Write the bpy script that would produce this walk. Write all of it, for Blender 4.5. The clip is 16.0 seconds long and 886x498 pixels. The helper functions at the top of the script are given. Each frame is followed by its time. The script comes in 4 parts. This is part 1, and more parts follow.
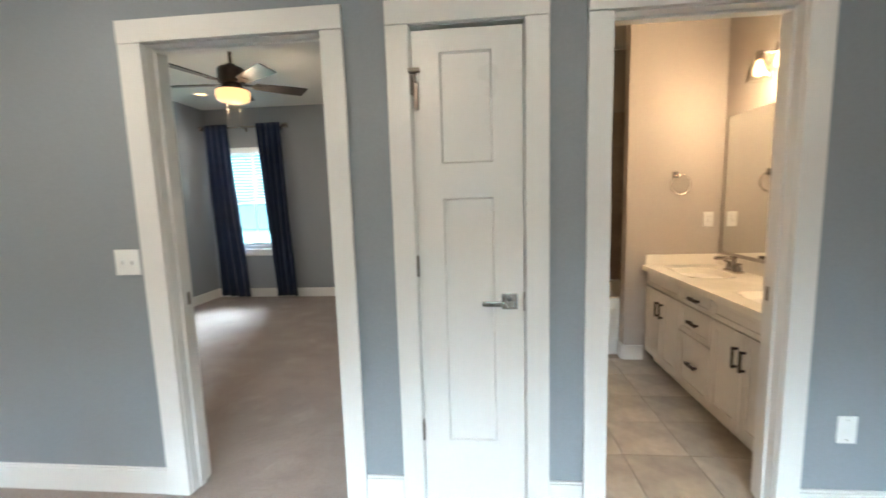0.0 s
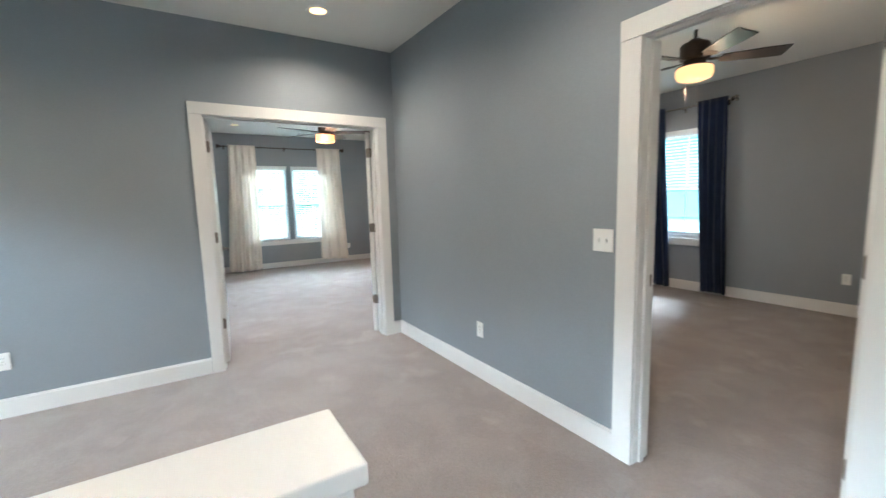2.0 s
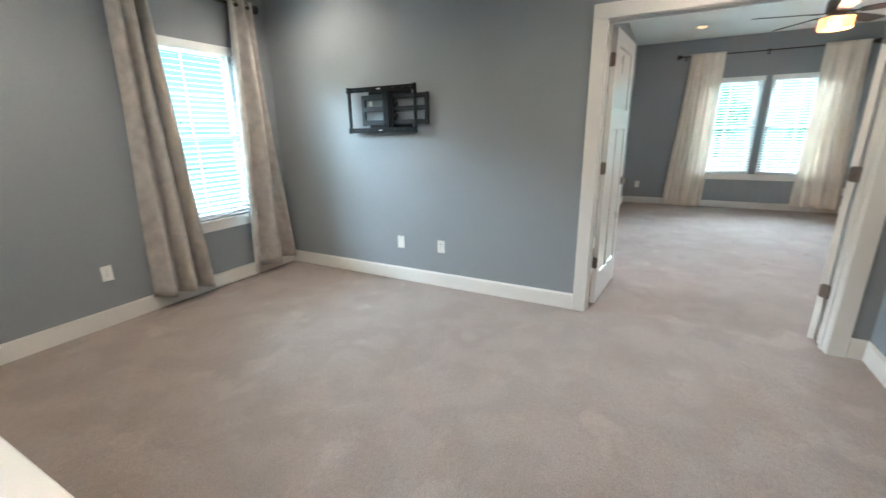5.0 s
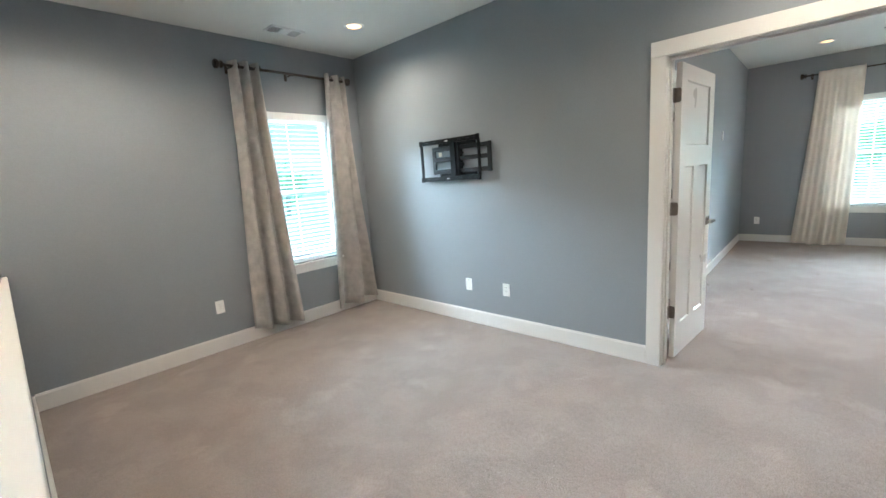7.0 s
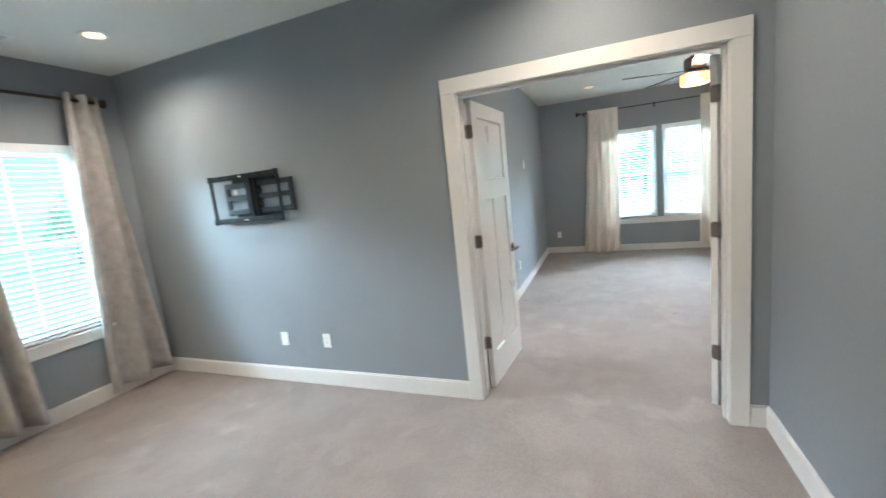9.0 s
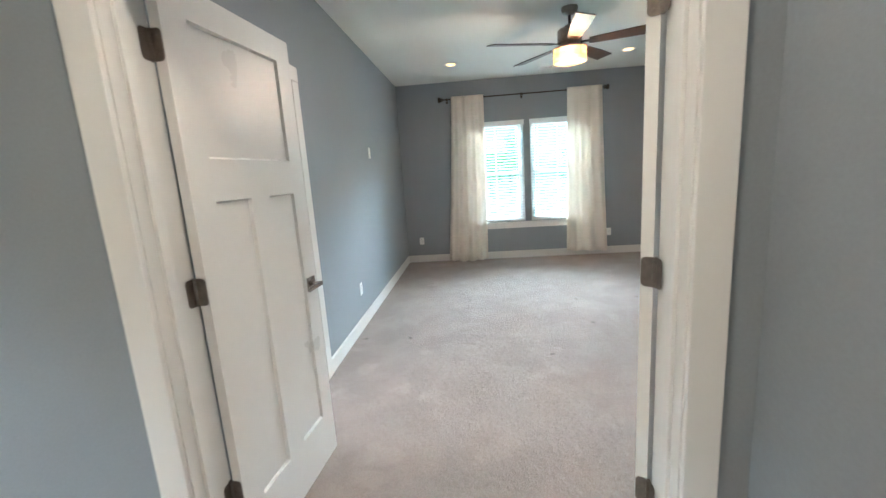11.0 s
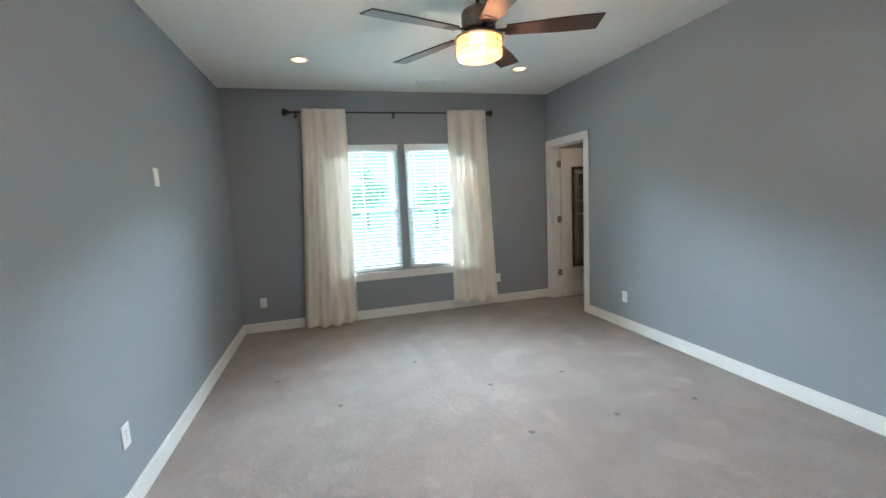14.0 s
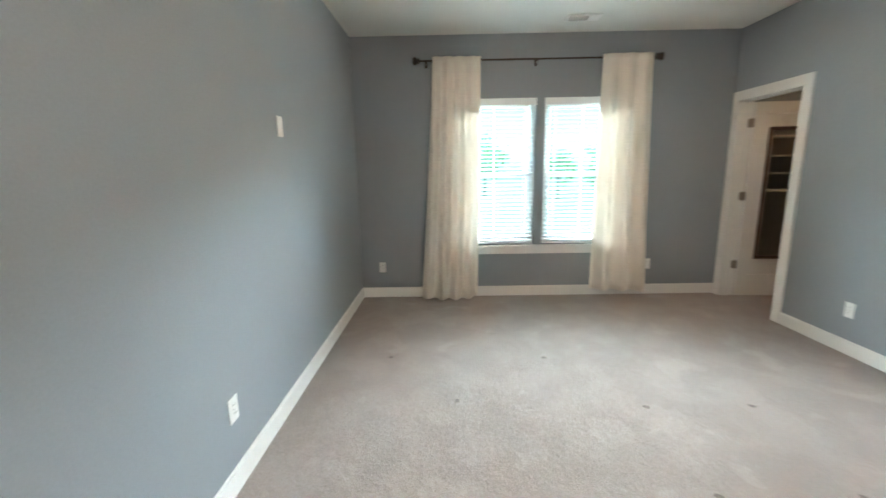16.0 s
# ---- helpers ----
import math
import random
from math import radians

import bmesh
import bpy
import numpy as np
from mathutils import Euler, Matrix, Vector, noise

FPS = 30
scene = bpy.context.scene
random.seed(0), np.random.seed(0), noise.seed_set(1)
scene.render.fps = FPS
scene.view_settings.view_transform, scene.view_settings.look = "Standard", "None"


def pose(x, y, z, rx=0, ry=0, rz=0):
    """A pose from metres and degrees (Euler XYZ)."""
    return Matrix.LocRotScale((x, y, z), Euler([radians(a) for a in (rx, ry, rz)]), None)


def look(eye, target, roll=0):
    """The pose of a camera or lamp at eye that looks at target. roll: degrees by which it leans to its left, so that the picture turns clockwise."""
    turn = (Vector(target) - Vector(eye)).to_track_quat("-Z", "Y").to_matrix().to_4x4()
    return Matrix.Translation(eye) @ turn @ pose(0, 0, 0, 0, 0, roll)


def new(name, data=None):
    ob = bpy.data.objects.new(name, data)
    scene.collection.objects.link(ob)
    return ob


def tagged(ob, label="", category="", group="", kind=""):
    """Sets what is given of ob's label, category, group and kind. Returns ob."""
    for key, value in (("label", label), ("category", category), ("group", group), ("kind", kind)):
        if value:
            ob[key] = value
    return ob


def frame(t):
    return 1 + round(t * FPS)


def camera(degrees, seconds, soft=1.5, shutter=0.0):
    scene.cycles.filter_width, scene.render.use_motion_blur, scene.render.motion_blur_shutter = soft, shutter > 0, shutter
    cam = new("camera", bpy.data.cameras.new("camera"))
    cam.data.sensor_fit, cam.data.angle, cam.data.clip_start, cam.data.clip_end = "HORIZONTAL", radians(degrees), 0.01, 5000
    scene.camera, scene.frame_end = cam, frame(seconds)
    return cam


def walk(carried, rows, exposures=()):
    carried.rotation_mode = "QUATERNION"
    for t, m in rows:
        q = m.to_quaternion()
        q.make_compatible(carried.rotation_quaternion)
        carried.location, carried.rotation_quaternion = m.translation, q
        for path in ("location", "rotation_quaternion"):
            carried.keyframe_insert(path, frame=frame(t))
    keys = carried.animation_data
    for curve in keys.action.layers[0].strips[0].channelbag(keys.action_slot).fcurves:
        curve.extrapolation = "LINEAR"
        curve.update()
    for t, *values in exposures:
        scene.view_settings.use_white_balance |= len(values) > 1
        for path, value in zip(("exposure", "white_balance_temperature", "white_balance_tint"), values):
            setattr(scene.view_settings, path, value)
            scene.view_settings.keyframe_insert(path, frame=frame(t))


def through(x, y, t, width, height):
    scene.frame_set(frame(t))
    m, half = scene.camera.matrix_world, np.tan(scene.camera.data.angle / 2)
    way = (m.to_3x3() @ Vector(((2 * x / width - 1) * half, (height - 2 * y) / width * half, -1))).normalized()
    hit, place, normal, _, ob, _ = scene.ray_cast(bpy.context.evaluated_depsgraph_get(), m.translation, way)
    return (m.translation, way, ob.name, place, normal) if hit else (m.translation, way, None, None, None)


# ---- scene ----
cam = camera(94.8, 16.0, shutter=0.3)
PATH = [
    (0, (1.181, 0.756, 1.357), (0.996, 2.734, 1.12), -1.7),
    (0.5, (1.12, 0.734, 1.361), (0.423, 2.595, 1.136), -1.9),
    (1, (1.057, 0.698, 1.368), (-0.081, 2.33, 1.162), -1.8),
    (1.5, (1.0, 0.671, 1.364), (-0.471, 2.01, 1.152), -1.7),
    (2, (0.912, 0.652, 1.352), (-0.772, 1.704, 1.109), -1.6),
    (2.5, (0.761, 0.685, 1.348), (-1.07, 1.437, 1.056), -1.1),
    (3, (0.631, 0.752, 1.34), (-1.285, 1.205, 0.985), -0.7),
    (3.5, (0.546, 0.921, 1.364), (-1.403, 1.056, 0.936), -0.2),
    (4, (0.484, 1.023, 1.42), (-1.443, 0.818, 0.924), -0.1),
    (4.5, (0.407, 1.133, 1.408), (-1.433, 0.573, 0.859), -0.3),
    (5, (0.303, 1.229, 1.371), (-1.391, 0.323, 0.816), -1.1),
    (5.2, (0.26, 1.298, 1.356), (-1.355, 0.255, 0.804), -1.5),
    (7.3, (0.143, 1.571, 1.443), (-1.29, 0.201, 1.176), -4.7),
    (7.5, (0.137, 1.586, 1.476), (-1.303, 0.209, 1.306), -5.5),
    (8, (0.127, 1.631, 1.518), (-1.371, 0.307, 1.46), -7.8),
    (8.5, (0.012, 1.651, 1.525), (-1.659, 0.566, 1.346), -8.2),
    (9, (-0.275, 1.649, 1.486), (-2.107, 0.907, 1.185), -6.1),
    (9.5, (-0.624, 1.649, 1.455), (-2.547, 1.243, 1.085), -4.1),
    (9.7, (-0.78, 1.672, 1.443), (-2.718, 1.379, 1.041), -3.5),
    (11.8, (-2.278, 1.732, 1.408), (-4.238, 1.599, 1.034), -3.3),
    (12, (-2.395, 1.715, 1.409), (-4.354, 1.608, 1.023), -2.8),
    (12.5, (-2.638, 1.635, 1.431), (-4.602, 1.69, 1.058), -2.7),
    (13, (-2.832, 1.602, 1.458), (-4.79, 1.839, 1.122), -2.8),
    (13.5, (-3.045, 1.638, 1.451), (-4.988, 2.021, 1.171), -3.0),
    (14, (-3.206, 1.645, 1.451), (-5.119, 2.174, 1.203), -2.9),
    (14.5, (-3.347, 1.605, 1.47), (-5.217, 2.274, 1.235), -2.3),
    (15, (-3.481, 1.555, 1.466), (-5.309, 2.313, 1.176), -1.3),
    (15.5, (-3.628, 1.531, 1.407), (-5.535, 2.028, 1.067), -0.6),
    (16, (-3.794, 1.576, 1.412), (-5.757, 1.552, 1.03), -1.0),
]
walk(cam, [(t, look(eye, target, roll)) for t, eye, target, roll in PATH],
     exposures=[(0.0, 1.50, 6050, 10), (0.5, 1.56, 5850, 10), (1.0, 1.52, 5800, 10), (2.0, 1.50, 5800, 10), (4.0, 1.50, 6000, 10), (4.5, 1.46, 6000, 10), (5.0, 1.32, 6000, 10), (7.5, 1.47, 5950, 10), (9.0, 1.43, 5900, 10), (9.5, 1.50, 5900, 10), (12.0, 1.38, 6100, 10), (13.0, 1.20, 5950, 10), (14.0, 1.22, 6000, 10), (14.5, 1.32, 6100, 10), (16.0, 1.50, 6500, 10)])

# ---- world, large lights ----
world = bpy.data.worlds.new("sky")
scene.world = world
world.use_nodes = True
wn = world.node_tree
sky = wn.nodes.new("ShaderNodeTexSky")
sky.sky_type = "NISHITA"
sky.sun_disc = False
sky.sun_elevation = radians(48)
sky.sun_rotation = radians(90)
wn.links.new(sky.outputs[0], wn.nodes["Background"].inputs[0])
wn.nodes["Background"].inputs[1].default_value = 0.12


def lamp(kind, name, m, energy, colour, **extra):
    data = bpy.data.lights.new(name, kind)
    data.energy, data.color = energy, colour
    ob = new(name, data)
    ob.matrix_world = m
    if kind == "AREA":
        data.shape, data.size, data.size_y = "RECTANGLE", extra["size"], extra["size_y"]
    if kind in ("SPOT", "POINT"):
        data.shadow_soft_size = extra.get("soft", 0.05)
    if kind == "SPOT":
        data.spot_size, data.spot_blend = radians(extra.get("angle", 130)), extra.get("blend", 0.9)
    if kind == "SUN":
        data.angle = radians(extra["angle"])
    return ob


DAY = (0.76, 0.92, 1.0)
WARM = (1.0, 0.83, 0.64)
lamp("SUN", "sun", look((0, 0, 20), (-18, 0, 0)), 4.5, (1.0, 0.95, 0.88), angle=0.5)
# open sky in front of each window, above the line of sight
lamp("AREA", "sky_south", look((-1.0, -7.4, 4.6), (-1.0, -2.3, 1.3)), 4600, DAY, size=11.0, size_y=3.0)
lamp("AREA", "low_sky_south", look((0.0, -17.5, 8.2), (0.0, -2.3, 1.3)), 11500, DAY, size=22.0, size_y=3.0)
lamp("AREA", "sky_west", look((-13.3, 2.5, 4.7), (-8.2, 2.5, 1.3)), 5200, DAY, size=12.0, size_y=3.0)
lamp("AREA", "low_sky_west", look((-24.0, 2.5, 7.0), (-8.2, 2.5, 1.3)), 17000, DAY, size=28.0, size_y=3.0)
lamp("AREA", "sky_north", look((-2.1, 11.6, 4.7), (-2.1, 6.5, 1.3)), 3300, DAY, size=4.0, size_y=3.0)

# ---- materials ----
MATS = {}


def material(name, base, rough=0.5, metal=0.0, vary=0.06, scale=3.0, bump=0.0, bump_scale=200.0, spec=0.5, second=None, coat=0.0, sheen=0.0):
    """Paint, wood, cloth and metal: a base colour with broad and fine variation and a fine relief."""
    m = bpy.data.materials.new(name)
    m.use_nodes = True
    nt = m.node_tree
    bsdf = nt.nodes["Principled BSDF"]
    tc = nt.nodes.new("ShaderNodeTexCoord")
    n1 = nt.nodes.new("ShaderNodeTexNoise")
    n1.inputs["Scale"].default_value, n1.inputs["Detail"].default_value = scale, 6
    nt.links.new(tc.outputs["Object"], n1.inputs["Vector"])
    ramp = nt.nodes.new("ShaderNodeValToRGB")
    a, b = second or base, base
    ramp.color_ramp.elements[0].position, ramp.color_ramp.elements[1].position = 0.32, 0.68
    ramp.color_ramp.elements[0].color = (*[c * (1 - vary) for c in a], 1)
    ramp.color_ramp.elements[1].color = (*[min(1, c * (1 + vary)) for c in b], 1)
    nt.links.new(n1.outputs[0], ramp.inputs[0])
    n2 = nt.nodes.new("ShaderNodeTexNoise")
    n2.inputs["Scale"].default_value, n2.inputs["Detail"].default_value = bump_scale * 0.4, 3
    nt.links.new(tc.outputs["Object"], n2.inputs["Vector"])
    mix = nt.nodes.new("ShaderNodeMixRGB")
    mix.blend_type, mix.inputs[0].default_value = "OVERLAY", min(0.5, vary * 2)
    nt.links.new(ramp.outputs[0], mix.inputs[1])
    nt.links.new(n2.outputs[0], mix.inputs[2])
    nt.links.new(mix.outputs[0], bsdf.inputs["Base Color"])
    mr = nt.nodes.new("ShaderNodeMapRange")
    mr.inputs["To Min"].default_value, mr.inputs["To Max"].default_value = max(0, rough - 0.08), min(1, rough + 0.08)
    nt.links.new(n1.outputs[0], mr.inputs["Value"])
    nt.links.new(mr.outputs[0], bsdf.inputs["Roughness"])
    bsdf.inputs["Metallic"].default_value = metal
    bsdf.inputs["Specular IOR Level"].default_value = spec
    bsdf.inputs["Coat Weight"].default_value = coat
    bsdf.inputs["Sheen Weight"].default_value = sheen
    if bump:
        bp = nt.nodes.new("ShaderNodeBump")
        n3 = nt.nodes.new("ShaderNodeTexNoise")
        n3.inputs["Scale"].default_value, n3.inputs["Detail"].default_value = bump_scale, 4
        nt.links.new(tc.outputs["Object"], n3.inputs["Vector"])
        bp.inputs["Strength"].default_value, bp.inputs["Distance"].default_value = bump, 0.004
        nt.links.new(n3.outputs[0], bp.inputs["Height"])
        nt.links.new(bp.outputs[0], bsdf.inputs["Normal"])
    MATS[name] = m
    return m


def cloth(name, base, through, vary=0.08, scale=6.0, second=None, open_weave=0.0):
    """Curtain fabric that lets part of the daylight through, with a fine weave."""
    m = material(name, base, 0.9, vary=vary, scale=scale, bump=0.12, bump_scale=420, spec=0.15, second=second, sheen=0.2)
    nt = m.node_tree
    bsdf, out = nt.nodes["Principled BSDF"], nt.nodes["Material Output"]
    tr = nt.nodes.new("ShaderNodeBsdfTranslucent")
    link = bsdf.inputs["Base Color"].links[0].from_socket
    nt.links.new(link, tr.inputs[0])
    mx = nt.nodes.new("ShaderNodeMixShader")
    mx.inputs[0].default_value = through
    nt.links.new(bsdf.outputs[0], mx.inputs[1])
    nt.links.new(tr.outputs[0], mx.inputs[2])
    nt.links.new(mx.outputs[0], out.inputs[0])
    if open_weave:
        clear, weave = nt.nodes.new("ShaderNodeBsdfTransparent"), nt.nodes.new("ShaderNodeMixShader")
        weave.inputs[0].default_value = open_weave
        nt.links.new(mx.outputs[0], weave.inputs[1])
        nt.links.new(clear.outputs[0], weave.inputs[2])
        nt.links.new(weave.outputs[0], out.inputs[0])
    return m


def glow(name, colour, strength):
    m = bpy.data.materials.new(name)
    m.use_nodes = True
    b = m.node_tree.nodes["Principled BSDF"]
    b.inputs["Base Color"].default_value = (*colour, 1)
    b.inputs["Emission Color"].default_value = (*colour, 1)
    b.inputs["Emission Strength"].default_value = strength
    return m


def glassy(name, tint, rough=0.0, haze=0.0):
    """Thin glass: mostly clear with a mirror sheen at low angles; the last value adds a pale haze over the view."""
    m = bpy.data.materials.new(name)
    m.use_nodes = True
    nt = m.node_tree
    t, g = nt.nodes.new("ShaderNodeBsdfTransparent"), nt.nodes.new("ShaderNodeBsdfGlossy")
    t.inputs[0].default_value = (*tint, 1)
    g.inputs["Roughness"].default_value = rough
    lw = nt.nodes.new("ShaderNodeLayerWeight")
    fr = nt.nodes.new("ShaderNodeMath")
    fr.operation = "POWER"
    fr.inputs[1].default_value = 4.0
    nt.links.new(lw.outputs["Facing"], fr.inputs[0])
    mx = nt.nodes.new("ShaderNodeMixShader")
    nt.links.new(fr.outputs[0], mx.inputs[0])
    if haze:
        # pale translucent share painted in as haze over the view; no wire mesh here
        mesh, veil = nt.nodes.new("ShaderNodeBsdfTranslucent"), nt.nodes.new("ShaderNodeMixShader")
        mesh.inputs[0].default_value = (0.55, 0.80, 0.82, 1)
        veil.inputs[0].default_value = haze
        nt.links.new(t.outputs[0], veil.inputs[1])
        nt.links.new(mesh.outputs[0], veil.inputs[2])
        nt.links.new(veil.outputs[0], mx.inputs[1])
    else:
        nt.links.new(t.outputs[0], mx.inputs[1])
    nt.links.new(g.outputs[0], mx.inputs[2])
    nt.links.new(mx.outputs[0], nt.nodes["Material Output"].inputs[0])
    return m


PAINT = material("grey_paint", (0.254, 0.281, 0.303), 0.55, vary=0.035, scale=1.3, bump=0.12, bump_scale=260, spec=0.35)
BATH = material("greige_paint", (0.42, 0.38, 0.34), 0.55, vary=0.03, scale=1.3, bump=0.12, bump_scale=260, spec=0.35)
TRIM = material("white_trim_paint", (0.72, 0.71, 0.685), 0.32, vary=0.015, scale=2.0)
DOORW = material("white_door_paint", (0.71, 0.70, 0.675), 0.30, vary=0.015, scale=2.5, bump=0.03, bump_scale=130)
CEIL = material("ceiling_paint", (0.74, 0.745, 0.71), 0.8, vary=0.02, scale=1.0, bump=0.10, bump_scale=220, spec=0.2)
NICKEL = material("brushed_nickel", (0.40, 0.36, 0.33), 0.26, 1.0, vary=0.05, scale=30, bump=0.03, bump_scale=400)
HINGE = material("aged_nickel", (0.24, 0.205, 0.18), 0.36, 1.0, vary=0.10, scale=30)
BRONZE = material("dark_bronze", (0.06, 0.048, 0.042), 0.38, 0.8, vary=0.10, scale=25)
BLACK = material("black_powder_coat", (0.006, 0.007, 0.009), 0.50, 0.0, vary=0.12, scale=30, spec=0.15)
GUN = material("gunmetal_steel", (0.017, 0.021, 0.026), 0.45, 0.0, vary=0.10, scale=20, spec=0.3)
PLASTIC = material("white_plastic", (0.80, 0.80, 0.78), 0.35, vary=0.01, scale=5)
SLOT = material("dark_slot", (0.05, 0.05, 0.05), 0.6)
VINYL = material("white_vinyl", (0.78, 0.80, 0.80), 0.38, vary=0.02, scale=4)
SHELFW = material("white_laminate", (0.74, 0.68, 0.58), 0.45, vary=0.03, scale=4)
CABINET = material("off_white_cabinet_paint", (0.66, 0.62, 0.56), 0.38, vary=0.03, scale=5, bump=0.04, bump_scale=120)
COUNTER = material("cultured_marble", (0.82, 0.78, 0.70), 0.18, vary=0.05, scale=5)
CERAMIC = material("white_enamel", (0.80, 0.80, 0.78), 0.15, vary=0.01)
STONE = material("tan_wall_tile", (0.36, 0.29, 0.22), 0.35, vary=0.15, scale=3)
GROUT = material("grout", (0.30, 0.26, 0.22), 0.9, vary=0.1, scale=20)
WOODB = material("dark_walnut_blade", (0.045, 0.024, 0.018), 0.36, vary=0.3, scale=5)
EBONY = material("ebony_blade", (0.020, 0.017, 0.016), 0.34, vary=0.25, scale=5)
LINEN = cloth("cream_sheer", (0.86, 0.80, 0.72), 0.16, vary=0.015, open_weave=0.045)
VELVET = cloth("mottled_grey_fabric", (0.47, 0.445, 0.42), 0.07, vary=0.05, scale=13, second=(0.405, 0.385, 0.365))
NAVY = cloth("navy_fabric", (0.010, 0.018, 0.050), 0.02, vary=0.12)
MIRROR = material("mirror_silver", (0.86, 0.88, 0.86), 0.02, 1.0, vary=0.0)
MIRROR.node_tree.nodes["Map Range"].inputs["To Max"].default_value = 0.02
GLASS = glassy("window_glass", (0.66, 0.92, 0.93), haze=0.012)
CLEAR = glassy("clear_glass", (0.97, 0.97, 0.95))
SLAT = cloth("blind_slat_white", (0.66, 0.69, 0.69), 0.22, vary=0.01)
DIFFUSER = glow("lit_lens", (1.0, 0.60, 0.24), 1.7)
BULB = glow("lit_bulb", (1.0, 0.64, 0.28), 3.0)
SHADE = glow("lit_glass_shade", (1.0, 0.60, 0.24), 0.55)
DRUM = glow("lit_seeded_glass", (1.0, 0.54, 0.20), 0.34)
DRUM.node_tree.nodes["Principled BSDF"].inputs["Alpha"].default_value = 0.62


def carpet_material():
    m = bpy.data.materials.new("beige_carpet")
    m.use_nodes = True
    nt = m.node_tree
    bsdf = nt.nodes["Principled BSDF"]
    tc = nt.nodes.new("ShaderNodeTexCoord")

    def nz(scale, detail=5, distort=0.0):
        n = nt.nodes.new("ShaderNodeTexNoise")
        n.inputs["Scale"].default_value, n.inputs["Detail"].default_value, n.inputs["Distortion"].default_value = scale, detail, distort
        nt.links.new(tc.outputs["Object"], n.inputs["Vector"])
        return n.outputs[0]

    def ramp(src, p0, p1, c0, c1):
        r = nt.nodes.new("ShaderNodeValToRGB")
        r.color_ramp.elements[0].position, r.color_ramp.elements[1].position = p0, p1
        r.color_ramp.elements[0].color, r.color_ramp.elements[1].color = (*c0, 1), (*c1, 1)
        nt.links.new(src, r.inputs[0])
        return r.outputs[0]

    def mul(a, b, f=1.0):
        x = nt.nodes.new("ShaderNodeMixRGB")
        x.blend_type, x.inputs[0].default_value = "MULTIPLY", f
        nt.links.new(a, x.inputs[1])
        nt.links.new(b, x.inputs[2])
        return x.outputs[0]

    broad = ramp(nz(1.1, 6, 0.6), 0.30, 0.70, (0.345, 0.294, 0.268), (0.385, 0.330, 0.304))
    brushed = ramp(nz(3.4, 8, 0.2), 0.44, 0.56, (0.94, 0.935, 0.93), (1.03, 1.03, 1.03))
    tufts = ramp(nz(190, 4), 0.36, 0.64, (0.72, 0.71, 0.70), (1.14, 1.14, 1.14))
    flattened = ramp(nz(3.0, 10, 0.3), 0.60, 0.645, (1.0, 1.0, 1.0), (1.11, 1.115, 1.12))
    pile = ramp(nz(62, 4, 0.2), 0.36, 0.64, (0.94, 0.937, 0.935), (1.035, 1.035, 1.035))
    nt.links.new(mul(mul(mul(mul(broad, brushed), flattened), pile), tufts, 0.85), bsdf.inputs["Base Color"])
    bsdf.inputs["Roughness"].default_value = 0.95
    bsdf.inputs["Specular IOR Level"].default_value = 0.1
    bsdf.inputs["Sheen Weight"].default_value = 0.15
    add = nt.nodes.new("ShaderNodeMath")
    add.operation = "ADD"
    nt.links.new(nz(190, 3), add.inputs[0])
    nt.links.new(nz(28, 4), add.inputs[1])
    bp = nt.nodes.new("ShaderNodeBump")
    bp.inputs["Strength"].default_value, bp.inputs["Distance"].default_value = 1.0, 0.011
    nt.links.new(add.outputs[0], bp.inputs["Height"])
    nt.links.new(bp.outputs[0], bsdf.inputs["Normal"])
    return m


def tile_material():
    m = material("tan_floor_tile", (0.43, 0.37, 0.29), 0.30, vary=0.07, scale=4, bump=0.05, bump_scale=40, second=(0.34, 0.285, 0.23))
    nt = m.node_tree
    bsdf = nt.nodes["Principled BSDF"]
    src = bsdf.inputs["Base Color"].links[0].from_socket
    oi = nt.nodes.new("ShaderNodeObjectInfo")
    mr = nt.nodes.new("ShaderNodeMapRange")
    mr.inputs["To Min"].default_value, mr.inputs["To Max"].default_value = 0.85, 1.1
    nt.links.new(oi.outputs["Random"], mr.inputs["Value"])
    mx = nt.nodes.new("ShaderNodeVectorMath")
    mx.operation = "SCALE"
    nt.links.new(src, mx.inputs[0])
    nt.links.new(mr.outputs[0], mx.inputs["Scale"])
    nt.links.new(mx.outputs[0], bsdf.inputs["Base Color"])
    return m


CARPET, TILE = carpet_material(), tile_material()
GRASS = material("grass", (0.20, 0.25, 0.11), 0.9, vary=0.2, scale=0.15, second=(0.27, 0.27, 0.20), bump=0.3, bump_scale=20)
LEAF = material("foliage", (0.10, 0.17, 0.05), 0.8, vary=0.35, scale=1.5)
BARK = material("bark", (0.10, 0.075, 0.055), 0.9, vary=0.3, scale=5)


# ---- mesh helpers ----
def finish(bm, mat, smooth=False):
    bmesh.ops.recalc_face_normals(bm, faces=bm.faces)
    me = bpy.data.meshes.new("mesh")
    bm.to_mesh(me)
    bm.free()
    for mm in (mat if isinstance(mat, (list, tuple)) else [mat]):
        me.materials.append(mm)
    if smooth:
        for p in me.polygons:
            p.use_smooth = True
    return me


def part(name, bm, mat, parent=None, label="", smooth=False, m=None):
    me = bm if isinstance(bm, bpy.types.Mesh) else finish(bm, mat, smooth)
    ob = new(name, me)
    ob.parent = parent
    if m is not None:
        ob.matrix_basis = m
    if label:
        ob["label"] = label
    return ob


def thing(name, m, label, category, group="", kind=""):
    return_ob = new(name)
    return_ob.empty_display_size = 0.1
    return_ob.matrix_basis = m
    return tagged(return_ob, label, category, group, kind)


